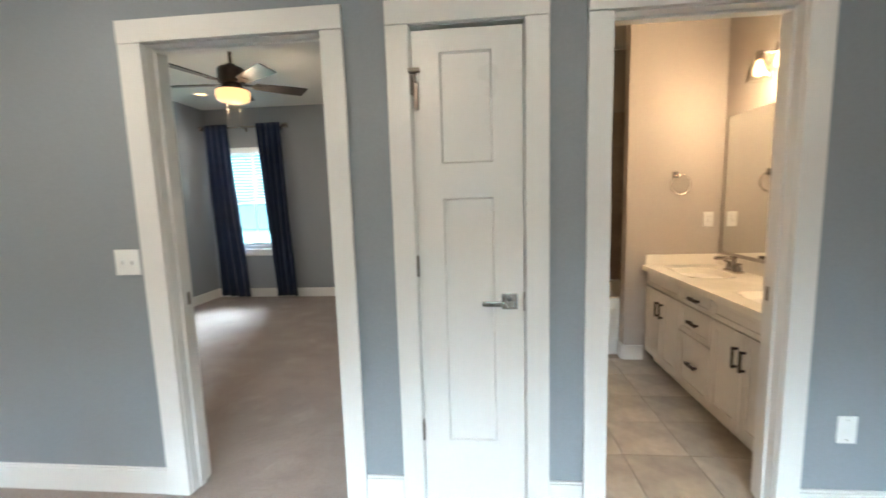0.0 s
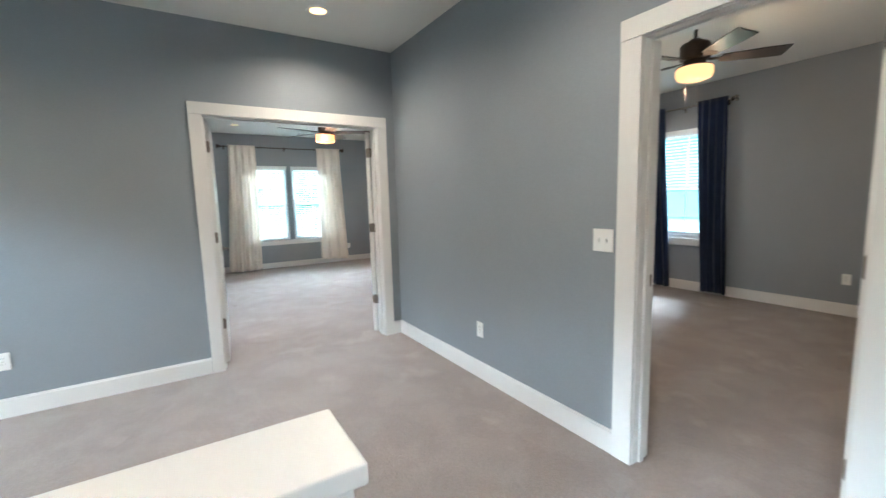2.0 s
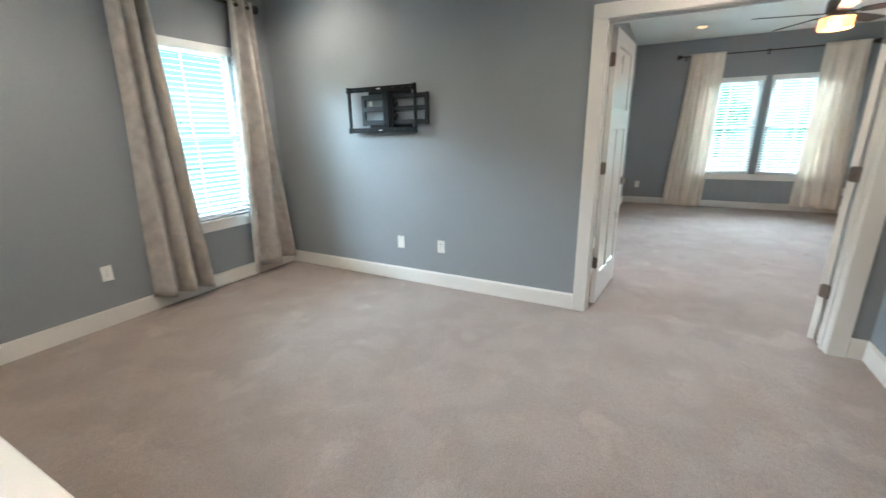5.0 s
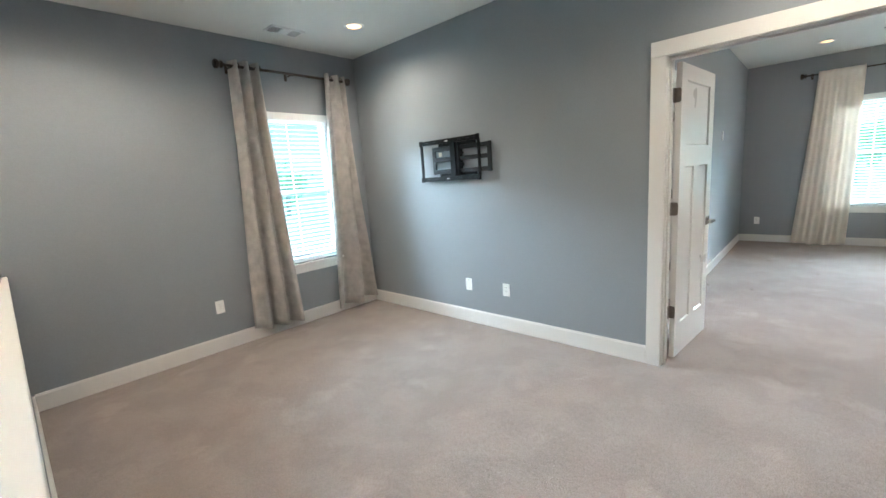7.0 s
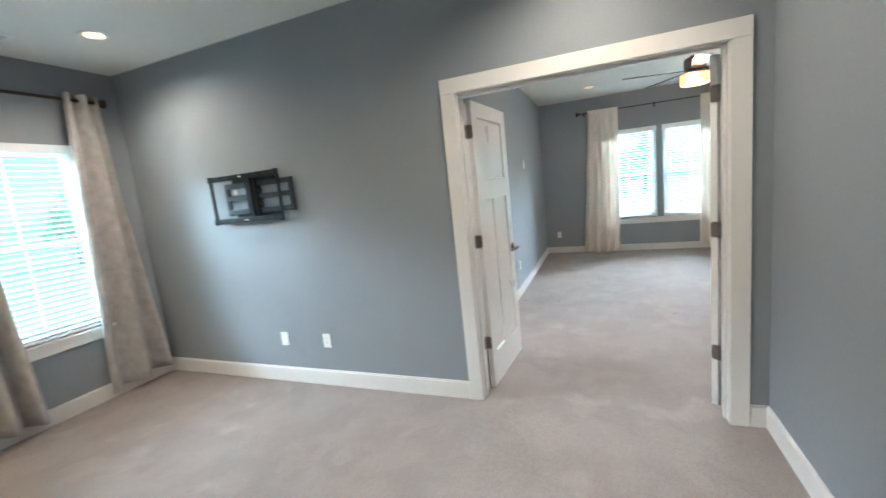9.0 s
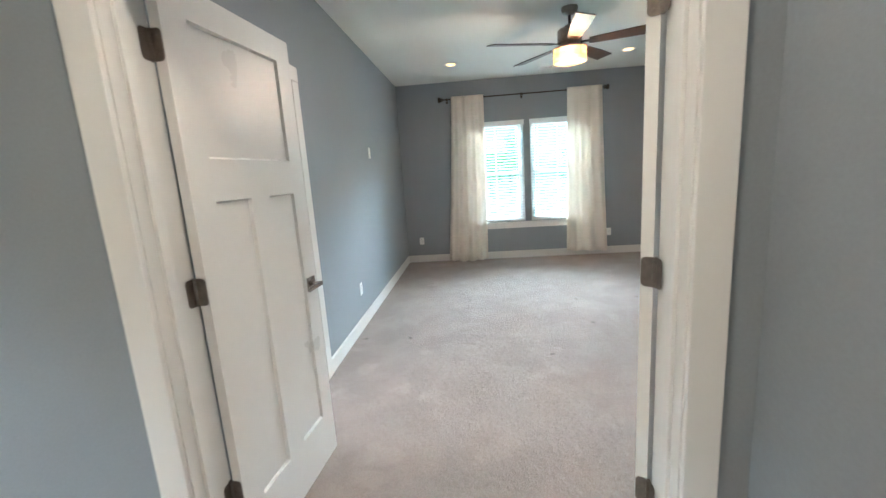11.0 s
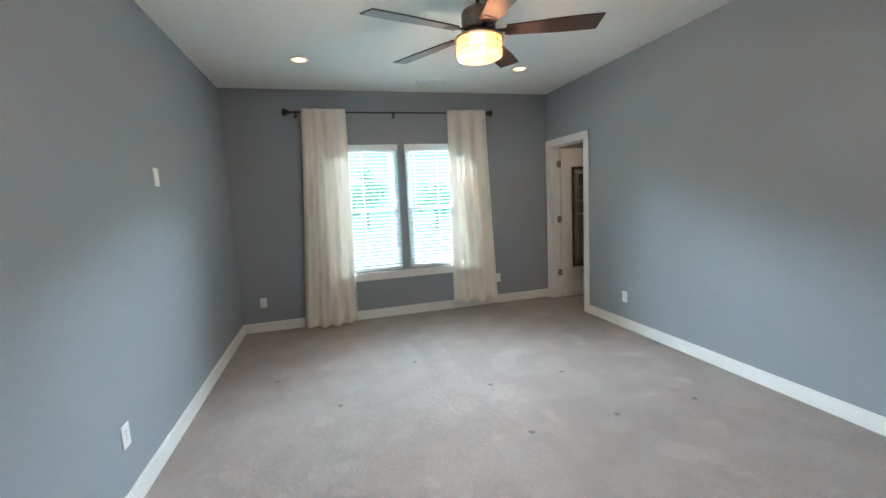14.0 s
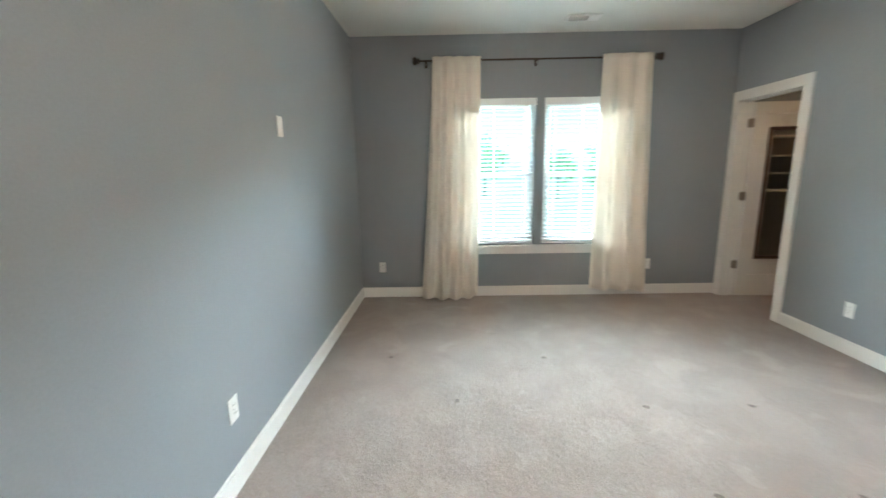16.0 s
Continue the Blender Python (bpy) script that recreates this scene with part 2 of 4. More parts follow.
def bx(x0, x1, y0, y1, z0, z1, bevel=0.0, seg=2, bm=None):
    """A box between two corners with rounded edges; into bm, if one is given."""
    own = bmesh.new()
    bmesh.ops.create_cube(own, size=1.0, matrix=Matrix.Translation(((x0 + x1) / 2, (y0 + y1) / 2, (z0 + z1) / 2)) @ Matrix.Diagonal((abs(x1 - x0), abs(y1 - y0), abs(z1 - z0), 1)))
    if bevel:
        bmesh.ops.bevel(own, geom=list(own.edges), offset=bevel, segments=seg, affect="EDGES", profile=0.6)
    if bm is None:
        return own
    return merge(bm, own)


def merge(bm, other, m=None):
    if m is not None:
        other.transform(m)
    me = bpy.data.meshes.new("tmp")
    other.to_mesh(me)
    other.free()
    bm.from_mesh(me)
    bpy.data.meshes.remove(me)
    return bm


def lathe(profile, seg=32, m=None, bm=None):
    """A turned shape: (radius, height) pairs round the z axis."""
    own = bmesh.new()
    rings = []
    for r, z in profile:
        rings.append([own.verts.new((max(r, 1e-4) * math.cos(2 * math.pi * k / seg), max(r, 1e-4) * math.sin(2 * math.pi * k / seg), z)) for k in range(seg)])
    for a, b in zip(rings, rings[1:]):
        for k in range(seg):
            own.faces.new((a[k], a[(k + 1) % seg], b[(k + 1) % seg], b[k]))
    for ring, r in ((rings[0], profile[0][0]), (rings[-1], profile[-1][0])):
        if r > 1e-3:
            own.faces.new(ring)
    if m is not None:
        own.transform(m)
    return own if bm is None else merge(bm, own)


def rod(p, q, r, seg=12, bm=None):
    p, q = Vector(p), Vector(q)
    m = Matrix.Translation(p) @ (q - p).to_track_quat("Z", "Y").to_matrix().to_4x4()
    return lathe([(r, 0), (r, (q - p).length)], seg, m, bm)


def torus(R, r, m=None, bm=None, big=32, small=8):
    own = bmesh.new()
    grid = [[own.verts.new(((R + r * math.cos(b)) * math.cos(a), (R + r * math.cos(b)) * math.sin(a), r * math.sin(b))) for b in [2 * math.pi * j / small for j in range(small)]] for a in [2 * math.pi * i / big for i in range(big)]]
    for i in range(big):
        for j in range(small):
            own.faces.new((grid[i][j], grid[(i + 1) % big][j], grid[(i + 1) % big][(j + 1) % small], grid[i][(j + 1) % small]))
    if m is not None:
        own.transform(m)
    return own if bm is None else merge(bm, own)


def wall(name, along, t0, t1, u0, u1, z0, z1, holes, mats, label):
    """A thick wall along 'x' or 'y' between t0 and t1 across, with rectangular holes (u0, u1, z0, z1) right through it. mats: paint of the t0 side, paint of the t1 side."""
    us = sorted({u0, u1, *[h[0] for h in holes], *[h[1] for h in holes]})
    zs = sorted({z0, z1, *[h[2] for h in holes], *[h[3] for h in holes]})
    us, zs = [u for u in us if u0 <= u <= u1], [z for z in zs if z0 <= z <= z1]
    bm = bmesh.new()
    P = (lambda u, t, z: (u, t, z)) if along == "x" else (lambda u, t, z: (t, u, z))

    def solid(i, j):
        if not (0 <= i < len(us) - 1 and 0 <= j < len(zs) - 1):
            return False
        cu, cz = (us[i] + us[i + 1]) / 2, (zs[j] + zs[j + 1]) / 2
        return not any(h[0] < cu < h[1] and h[2] < cz < h[3] for h in holes)

    def quad(pts, idx):
        f = bm.faces.new([bm.verts.new(P(*p)) for p in pts])
        f.material_index = idx

    for i in range(len(us) - 1):
        for j in range(len(zs) - 1):
            if not solid(i, j):
                continue
            a, b, c, d = us[i], us[i + 1], zs[j], zs[j + 1]
            quad([(a, t0, c), (b, t0, c), (b, t0, d), (a, t0, d)], 0)
            quad([(a, t1, c), (b, t1, c), (b, t1, d), (a, t1, d)], 1)
            for (di, dj), pts in (((-1, 0), [(a, t0, c), (a, t1, c), (a, t1, d), (a, t0, d)]), ((1, 0), [(b, t0, c), (b, t1, c), (b, t1, d), (b, t0, d)]),
                                  ((0, -1), [(a, t0, c), (b, t0, c), (b, t1, c), (a, t1, c)]), ((0, 1), [(a, t0, d), (b, t0, d), (b, t1, d), (a, t1, d)])):
                if not solid(i + di, j + dj):
                    quad(pts, 0)
    bmesh.ops.remove_doubles(bm, verts=bm.verts, dist=1e-5)
    ob = part(name, bm, list(mats))
    return tagged(ob, label, "wall", kind="structure")


# ---- plan ----
NORTH, WEST, SOUTH, H = 2.437, -2.79, -2.34, 2.75   # loft faces and ceiling
MS, MN, MW, ME = 0.605, 4.562, -8.25, -2.945          # bedroom faces
TH, HEAD, CW = 0.12, 2.04, 0.092                    # wall thickness, door head, casing width
EAST, BN = 3.05, 6.50
JT = 0.018                                           # jamb lining


def gap(a, b):
    return (a - JT, b + JT, 0.0, HEAD + JT)


BEDROOM, LINENC, BATHD = (-0.210, 0.551), (0.916, 1.362), (1.698, 2.372)
DOUBLE, CLOSET, SIDE = (0.821, 2.251), (-8.14, -7.402), (-4.385, -3.625)
# unseen opening beside the stairs, added to let daylight into the hall
WIN_ADDED = (1.42, 2.38, 1.0, 2.28)
WIN_S, WIN_W1, WIN_W2, WIN_N = (-2.41, -1.51, 0.63, 2.13), (1.66, 2.52, 0.58, 2.13), (2.61, 3.47, 0.58, 2.13), (-2.58, -1.70, 0.72, 2.20)

wall("wall_north", "x", NORTH, NORTH + TH, WEST, EAST, 0, H, [gap(*BEDROOM), gap(*LINENC), gap(*BATHD)], (PAINT, PAINT), "grey painted plaster wall with three white-cased doorways")
wall("wall_west", "y", ME, WEST, SOUTH - TH, BN + TH, 0, H, [gap(*DOUBLE)], (PAINT, PAINT), "grey painted wall with a white-cased double doorway")
wall("wall_south", "x", SOUTH - TH, SOUTH, WEST, EAST, 0, H, [WIN_S, WIN_ADDED], (PAINT, PAINT), "grey painted wall with a tall window and an unseen added one")
wall("wall_east", "y", EAST, EAST + TH, SOUTH - TH, 5.1, 0, H, [], (BATH, PAINT), "plain painted wall closing the hall and bathroom")
wall("wall_bedroom_south", "x", MS - TH, MS, MW - TH, ME, 0, H, [gap(*SIDE)], (PAINT, PAINT), "long grey painted bedroom wall with a side doorway")
wall("wall_bedroom_north", "x", MN, MN + TH, MW, ME, 0, H, [gap(*CLOSET)], (PAINT, BATH), "grey painted bedroom wall with the closet doorway")
wall("wall_bedroom_west", "y", MW - TH, MW, MS, 6.8, 0, H, [WIN_W1, WIN_W2], (PAINT, PAINT), "grey painted wall with a pair of windows")
wall("wall_spare_north", "x", BN, BN + TH, WEST, 0.86, 0, H, [WIN_N], (PAINT, PAINT), "grey painted wall with a curtained window")
wall("wall_spare_east", "y", 0.70, 0.78, NORTH + TH, BN, 0, H, [], (PAINT, PAINT), "grey painted side wall of the spare room")
wall("wall_linen_side", "y", 1.50, 1.58, NORTH + TH, 5.1, 0, H, [], (PAINT, BATH), "painted wall between linen closet and bathroom")
wall("wall_linen_back", "x", 3.1, 3.18, 0.78, 1.50, 0, H, [], (PAINT, PAINT), "plain back wall of the linen closet")
wall("wall_towel", "x", 4.12, 4.22, 2.34, EAST, 0, H, [], (BATH, BATH), "greige painted bathroom wall beside the vanity")
wall("wall_bath_north", "x", 5.02, 5.1, 1.58, EAST, 0, H, [], (BATH, BATH), "greige bathroom wall behind the bathtub")
wall("wall_closet_east", "y", -6.42, -6.34, MN + TH, 6.8, 0, H, [], (BATH, BATH), "plain wall of the walk-in closet")
wall("wall_closet_north", "x", 6.72, 6.8, MW, -6.42, 0, H, [], (BATH, BATH), "plain end wall of the walk-in closet")
wall("wall_side_west", "y", -5.40, -5.32, -1.6, MS - TH, 0, H, [], (PAINT, PAINT), "plain wall of the side closet")
wall("wall_side_south", "x", -1.6, -1.52, -5.32, ME, 0, H, [], (PAINT, PAINT), "plain end wall of the side closet")

tagged(part("floor", bx(-8.5, 3.3, -2.6, 6.9, -0.12, 0.0), CARPET), "beige-grey cut-pile carpet with brushed patches", "carpet", kind="structure")
tagged(part("ceiling", bx(-8.5, 3.3, -2.6, 6.9, H, H + 0.12), CEIL), "flat matt white painted ceiling", "ceiling", kind="structure")

# half wall by the stairs
half = thing("half_wall", Matrix.Identity(4), "low grey wall with a broad white painted wooden cap", "half wall", kind="structure")
part("wall_body", bx(0.205, 0.335, SOUTH, 0.815, 0, 0.915), PAINT, half)
part("cap", bx(0.172, 0.368, SOUTH + 0.002, 0.850, 0.928, 0.965, 0.006, 3), TRIM, half, "white painted wooden cap")
part("cap_moulding", bx(0.188, 0.352, SOUTH + 0.002, 0.833, 0.885, 0.927, 0.008, 2), TRIM, half)
part("baseboard", bx(0.190, 0.2045, SOUTH + 0.016, 0.83, 0, 0.125, 0.004), TRIM, half)
part("end_trim", bx(0.195, 0.345, 0.8155, 0.829, 0.0, 0.884, 0.003), TRIM, half)


# ---- doors ----
def door_frame(name, m, width, label, TH=TH, inner=True, left_clip=CW):
    """Casing on both faces, jamb lining and stop. Local x runs along the wall, y into it from the front face."""
    f = thing(name, m, label, "door frame", kind="structure")
    for side, y0, y1 in ((0, -0.018, 0.0), (1, TH, TH + 0.018)):
        part("casing", bx(-left_clip - 0.004, -0.004, y0, y1, 0, HEAD + 0.004, 0.003), TRIM, f)
        part("casing", bx(width + 0.004, width + CW + 0.004, y0, y1, 0, HEAD + 0.004, 0.003), TRIM, f)
        part("head_casing", bx(-left_clip - 0.004, width + CW + 0.004, y0 - 0.003 * (1 - side), y1 + 0.003 * side, HEAD + 0.005, HEAD + 0.004 + CW, 0.003), TRIM, f)
    part("jamb", bx(-JT + 0.001, 0, 0.0005, TH - 0.0005, 0, HEAD, 0.0015), TRIM, f)
    part("jamb", bx(width, width + JT - 0.001, 0.0005, TH - 0.0005, 0, HEAD, 0.0015), TRIM, f)
    part("head_jamb", bx(-JT + 0.001, width + JT - 0.001, 0.0005, TH - 0.0005, HEAD + 0.0005, HEAD + JT - 0.001, 0.0015), TRIM, f)
    y0, y1 = (0.045, 0.080) if inner else (0.045, 0.070)
    part("stop", bx(0.0005, 0.012, y0, y1, 0, HEAD - 0.012, 0.002), TRIM, f)
    part("stop", bx(width - 0.012, width - 0.0005, y0, y1, 0, HEAD - 0.012, 0.002), TRIM, f)
    part("stop", bx(0.0005, width - 0.0005, y0, y1, HEAD - 0.0125, HEAD - 0.0005, 0.002), TRIM, f)
    return f


def lever(parent, x, z, side, toward, mat=NICKEL):
    """A lever handle with a square rose on the face at y = side of the leaf, its lever pointing along x."""
    s = 1 if side > 0 else -1
    h = part("handle", bx(x - 0.033, x + 0.033, side, side + s * 0.009, z - 0.033, z + 0.033, 0.002), mat, parent, "brushed nickel lever handle with square rose")
    part("neck", rod((x, side + s * 0.009, z), (x, side + s * 0.052, z), 0.011), mat, h, smooth=False)
    part("lever", bx(x - 0.012 * toward, x + 0.115 * toward, side + s * 0.046, side + s * 0.058, z - 0.010, z + 0.010, 0.003), mat, h)
    return h


def hinge_plate(y0, y1, z, hgt=0.045, thick=0.0027):
    """A thin steel leaf across y, with rounded corners at its far edge and three screw heads."""
    s, rad = (1 if y1 > y0 else -1), 0.014
    rim = [(y0, z - hgt), (y0, z + hgt)]
    for cz, a0 in ((z + hgt - rad, 90), (z - hgt + rad, 0)):
        for k in range(5):
            a = radians(a0 - 22.5 * k)
            rim.append((y1 - s * rad + s * rad * math.cos(a), cz + rad * math.sin(a)))
    b = bmesh.new()
    lo, hi = [b.verts.new((0, y, q)) for y, q in rim], [b.verts.new((thick, y, q)) for y, q in rim]
    b.faces.new(lo)
    b.faces.new(hi)
    n = len(rim)
    for k in range(n):
        b.faces.new((lo[k], lo[(k + 1) % n], hi[(k + 1) % n], hi[k]))
    for dy, dz in ((0.55, -0.029), (0.75, 0.0), (0.55, 0.029)):
        for q in (-0.0006, thick + 0.0006):
            lathe([(0.0042, -0.0005), (0.0036, 0.0006), (0.0, 0.0007)], 10, pose(q, y0 + dy * (y1 - y0), z + dz, 0, 90 if q > 0 else -90, 0), b)
    return b


def leaf(name, pin, angle, open_by, width, label, panels, handles=((1, -1), (-1, -1)), hinge_side=-1, height=2.025, group="", hinge_mat=HINGE, thick=0.035):
    """A door leaf hung at pin, pointing along angle, opened by open_by degrees. Local x runs from the hinge to the lock, y across its thickness (0 to thick). panels: (x0, x1, z0, z1) recessed on both faces."""
    hy = 0.0 if hinge_side < 0 else thick
    m = pose(pin[0], pin[1], 0, 0, 0, angle) @ pose(0.004, -hy - hinge_side * 0.006, 0)
    d = thing(name, m, label, "door", group)
    xs = sorted({0, width, *[p[0] for p in panels], *[p[1] for p in panels]})
    zs = sorted({0.012, height, *[p[2] for p in panels], *[p[3] for p in panels]})
    bm = bmesh.new()

    def recessed(a, c):
        return any(p[0] < a < p[1] and p[2] < c < p[3] for p in panels)

    # stiles and rails as one frame with sloped edges round each panel
    for i in range(len(xs) - 1):
        for j in range(len(zs) - 1):
            if recessed((xs[i] + xs[i + 1]) / 2, (zs[j] + zs[j + 1]) / 2):
                continue
            for y in (0, thick):
                bm.faces.new([bm.verts.new(v) for v in ((xs[i], y, zs[j]), (xs[i + 1], y, zs[j]), (xs[i + 1], y, zs[j + 1]), (xs[i], y, zs[j + 1]))])
    for a, b, c, e in ((0, 0, 0.012, height), (width, width, 0.012, height)):
        bm.faces.new([bm.verts.new(v) for v in ((a, 0, c), (a, thick, c), (a, thick, e), (a, 0, e))])
    for z in (0.012, height):
        bm.faces.new([bm.verts.new(v) for v in ((0, 0, z), (width, 0, z), (width, thick, z), (0, thick, z))])
    dep, sl = 0.011, 0.007
    for x0, x1, z0, z1 in panels:
        for y, q in ((0, dep), (thick, thick - dep)):
            o = [(x0, y, z0), (x1, y, z0), (x1, y, z1), (x0, y, z1)]
            n = [(x0 + sl, q, z0 + sl), (x1 - sl, q, z0 + sl), (x1 - sl, q, z1 - sl), (x0 + sl, q, z1 - sl)]
            for k in range(4):
                bm.faces.new([bm.verts.new(v) for v in (o[k], o[(k + 1) % 4], n[(k + 1) % 4], n[k])])
    bmesh.ops.remove_doubles(bm, verts=bm.verts, dist=1e-5)
    part("slab", bm, DOORW, d)
    for x0, x1, z0, z1 in panels:
        part("panel", bx(x0 + sl - 0.0005, x1 - sl + 0.0005, dep, thick - dep, z0 + sl - 0.0005, z1 - sl + 0.0005), DOORW, d)
    py = hy + hinge_side * 0.006
    for z in (0.35, 1.085, 1.825):
        hinge = part("hinge", rod((-0.004, py, z - 0.045), (-0.004, py, z + 0.045), 0.0068, 12), hinge_mat, d, "nickel butt hinge")
        for k in (-0.018, 0.018):
            part("knuckle", rod((-0.004, py, z + k - 0.0165), (-0.004, py, z + k + 0.0165), 0.0078, 12), hinge_mat, hinge)
        leaf_plate = hinge_plate(hy + hinge_side * 0.003, hy - hinge_side * 0.033, z)
        leaf_plate.transform(pose(-0.0035, 0, 0))
        part("hinge_leaf", leaf_plate, hinge_mat, hinge)
        jamb_plate = hinge_plate(0.0, -hinge_side * 0.038, z)
        jamb_plate.transform(pose(-0.0029, 0, 0))
        jamb_plate.transform(pose(-0.004, py, 0, 0, 0, -hinge_side * open_by))
        part("hinge_leaf", jamb_plate, hinge_mat, hinge)
    for face, toward in handles:
        lever(d, width - 0.06, 0.93, thick if face > 0 else 0.0, toward)
    return d


def three_panel(w, s=0.105, mid=0.12):
    c = w / 2
    return [(s, w - s, 1.505, 1.925), (s, c - mid / 2, 0.25, 1.365), (c + mid / 2, w - s, 0.25, 1.365)]


door_frame("door_1", pose(BEDROOM[0], NORTH, 0), BEDROOM[1] - BEDROOM[0], "white painted flat casing round the spare room doorway", left_clip=0.105)
door_frame("door_2", pose(LINENC[0], NORTH, 0), LINENC[1] - LINENC[0], "white painted flat casing round the linen closet")
door_frame("door_3", pose(BATHD[0], NORTH, 0), BATHD[1] - BATHD[0], "white painted flat casing round the bathroom doorway")
door_frame("door_4", pose(WEST, DOUBLE[0], 0, 0, 0, 90), DOUBLE[1] - DOUBLE[0], "white painted flat casing round the double doorway", TH=WEST - ME)
door_frame("door_5", pose(CLOSET[0], MN, 0), CLOSET[1] - CLOSET[0], "white painted flat casing round the closet doorway")
door_frame("door_6", pose(SIDE[1], MS, 0, 0, 0, 180), SIDE[1] - SIDE[0], "white painted flat casing round the side closet doorway")

# narrow linen door, shut
w = LINENC[1] - LINENC[0] - 0.008
linen = leaf("linen_door", (LINENC[0] - 0.001, NORTH - 0.001), 0, 0, w, "narrow white two-panel closet door, shut", [(0.110, w - 0.120, 1.505, 1.94), (0.110, w - 0.120, 0.30, 1.365)], handles=((-1, -1),))
latch = part("latch", bx(0.002, 0.024, -0.010, -0.0005, 1.72, 1.83, 0.003), HINGE, linen, "small nickel child-safety latch")
part("latch_arm", bx(-0.012, 0.036, -0.034, -0.0105, 1.862, 1.878, 0.005), HINGE, latch)
part("latch_post", rod((0.012, -0.012, 1.825), (0.012, -0.012, 1.864), 0.006), HINGE, latch)
part("strike", bx(w - 0.002, w + 0.003, -0.006, -0.0005, 0.89, 0.97, 0.001, 1), HINGE, linen)
w = 0.710
leaf("double_door_leaf", (ME - 0.006, DOUBLE[0] + 0.002), 180 - 5.0, 85, w, "white three-panel double door leaf, swung open", three_panel(w), hinge_side=1, group="double doors")
leaf("double_door_leaf", (ME - 0.006, DOUBLE[1] - 0.010), 180 - 34.5, 124.5, w, "white three-panel double door leaf, swung wide open", three_panel(w), hinge_side=-1, group="double doors")
w = 0.755
leaf("spare_room_door", (BEDROOM[1] + 0.001, NORTH + TH + 0.006), 80, 100, w, "white three-panel door, swung open into the spare room", three_panel(w), hinge_side=-1)
w = 0.66
leaf("bathroom_door", (BATHD[0] - 0.001, NORTH + TH + 0.006), 96, 96, w, "white three-panel door, swung open against the bathroom wall", three_panel(w), hinge_side=1)
w = 0.74
closet_leaf = leaf("closet_door", (CLOSET[0] + 0.001, MN + TH + 0.006), 87, 87, w, "white panelled closet door, swung open, with a mirror on it", [(0.11, w - 0.11, 0.24, 1.915)], hinge_side=1, handles=())
leaf("side_closet_door", (SIDE[0] - 0.001, MS - TH - 0.006), -113, 113, 0.755, "white three-panel closet door, swung wide open inwards", three_panel(0.755), hinge_side=-1)


def strike(m):
    s = thing("strike_plate", m, "small nickel strike plate on a white jamb", "strike plate")
    part("plate", bx(0, 0.003, -0.014, 0.014, -0.03, 0.03, 0.001, 1), HINGE, s)
    part("lip", bx(-0.003, 0.004, -0.026, -0.014, -0.016, 0.016, 0.001, 1), HINGE, s)


strike(pose(BEDROOM[0], NORTH + 0.098, 0.93))
strike(pose(BATHD[1], NORTH + 0.098, 0.93, 0, 0, 180) @ pose(0, 0, 0, 180))


# ---- baseboards ----
def baseboard(name, m, length, h=0.130):
    b = bx(0, length, -0.014, 0, 0, h - 0.012, 0.0015, 1)
    bx(0, length, -0.010, 0, h - 0.0115, h, 0.003, 2, b)
    ob = part(name, b, TRIM)
    ob.matrix_basis = m
    return tagged(ob, "white painted wooden baseboard", "baseboard", kind="structure")


E2 = CW + 0.006
for a, b in ((WEST, BEDROOM[0] - E2), (BEDROOM[1] + E2, LINENC[0] - E2), (LINENC[1] + E2, BATHD[0] - E2), (BATHD[1] + E2, EAST)):
    baseboard("baseboard", pose(a, NORTH, 0), b - a)
for a, b in ((SOUTH + 0.015, DOUBLE[0] - E2), (DOUBLE[1] + E2, NORTH - 0.015)):
    baseboard("baseboard", pose(WEST, a, 0, 0, 0, 90), b - a)
baseboard("baseboard", pose(0.19, SOUTH, 0, 0, 0, 180), 0.19 - WEST)
baseboard("baseboard", pose(EAST, SOUTH, 0, 0, 0, 180), EAST - 0.34)
for a, b in ((MW, SIDE[0] - E2), (SIDE[1] + E2, ME)):
    baseboard("baseboard", pose(b, MS, 0, 0, 0, 180), b - a, 0.115)
baseboard("baseboard", pose(MW, MS + 0.015, 0, 0, 0, 90), MN - MS - 0.03, 0.112)
baseboard("baseboard", pose(CLOSET[1] + E2, MN, 0), ME - CLOSET[1] - E2, 0.106)
baseboard("baseboard", pose(WEST, BN, 0), 0.70 - WEST)
baseboard("baseboard", pose(WEST, NORTH + TH + 0.015, 0, 0, 0, 90), BN - NORTH - TH - 0.03)
baseboard("baseboard", pose(2.34, 4.12, 0), EAST - 0.56 - 2.34)
baseboard("baseboard", pose(2.34, 4.22, 0, 0, 0, -90), 0.10)


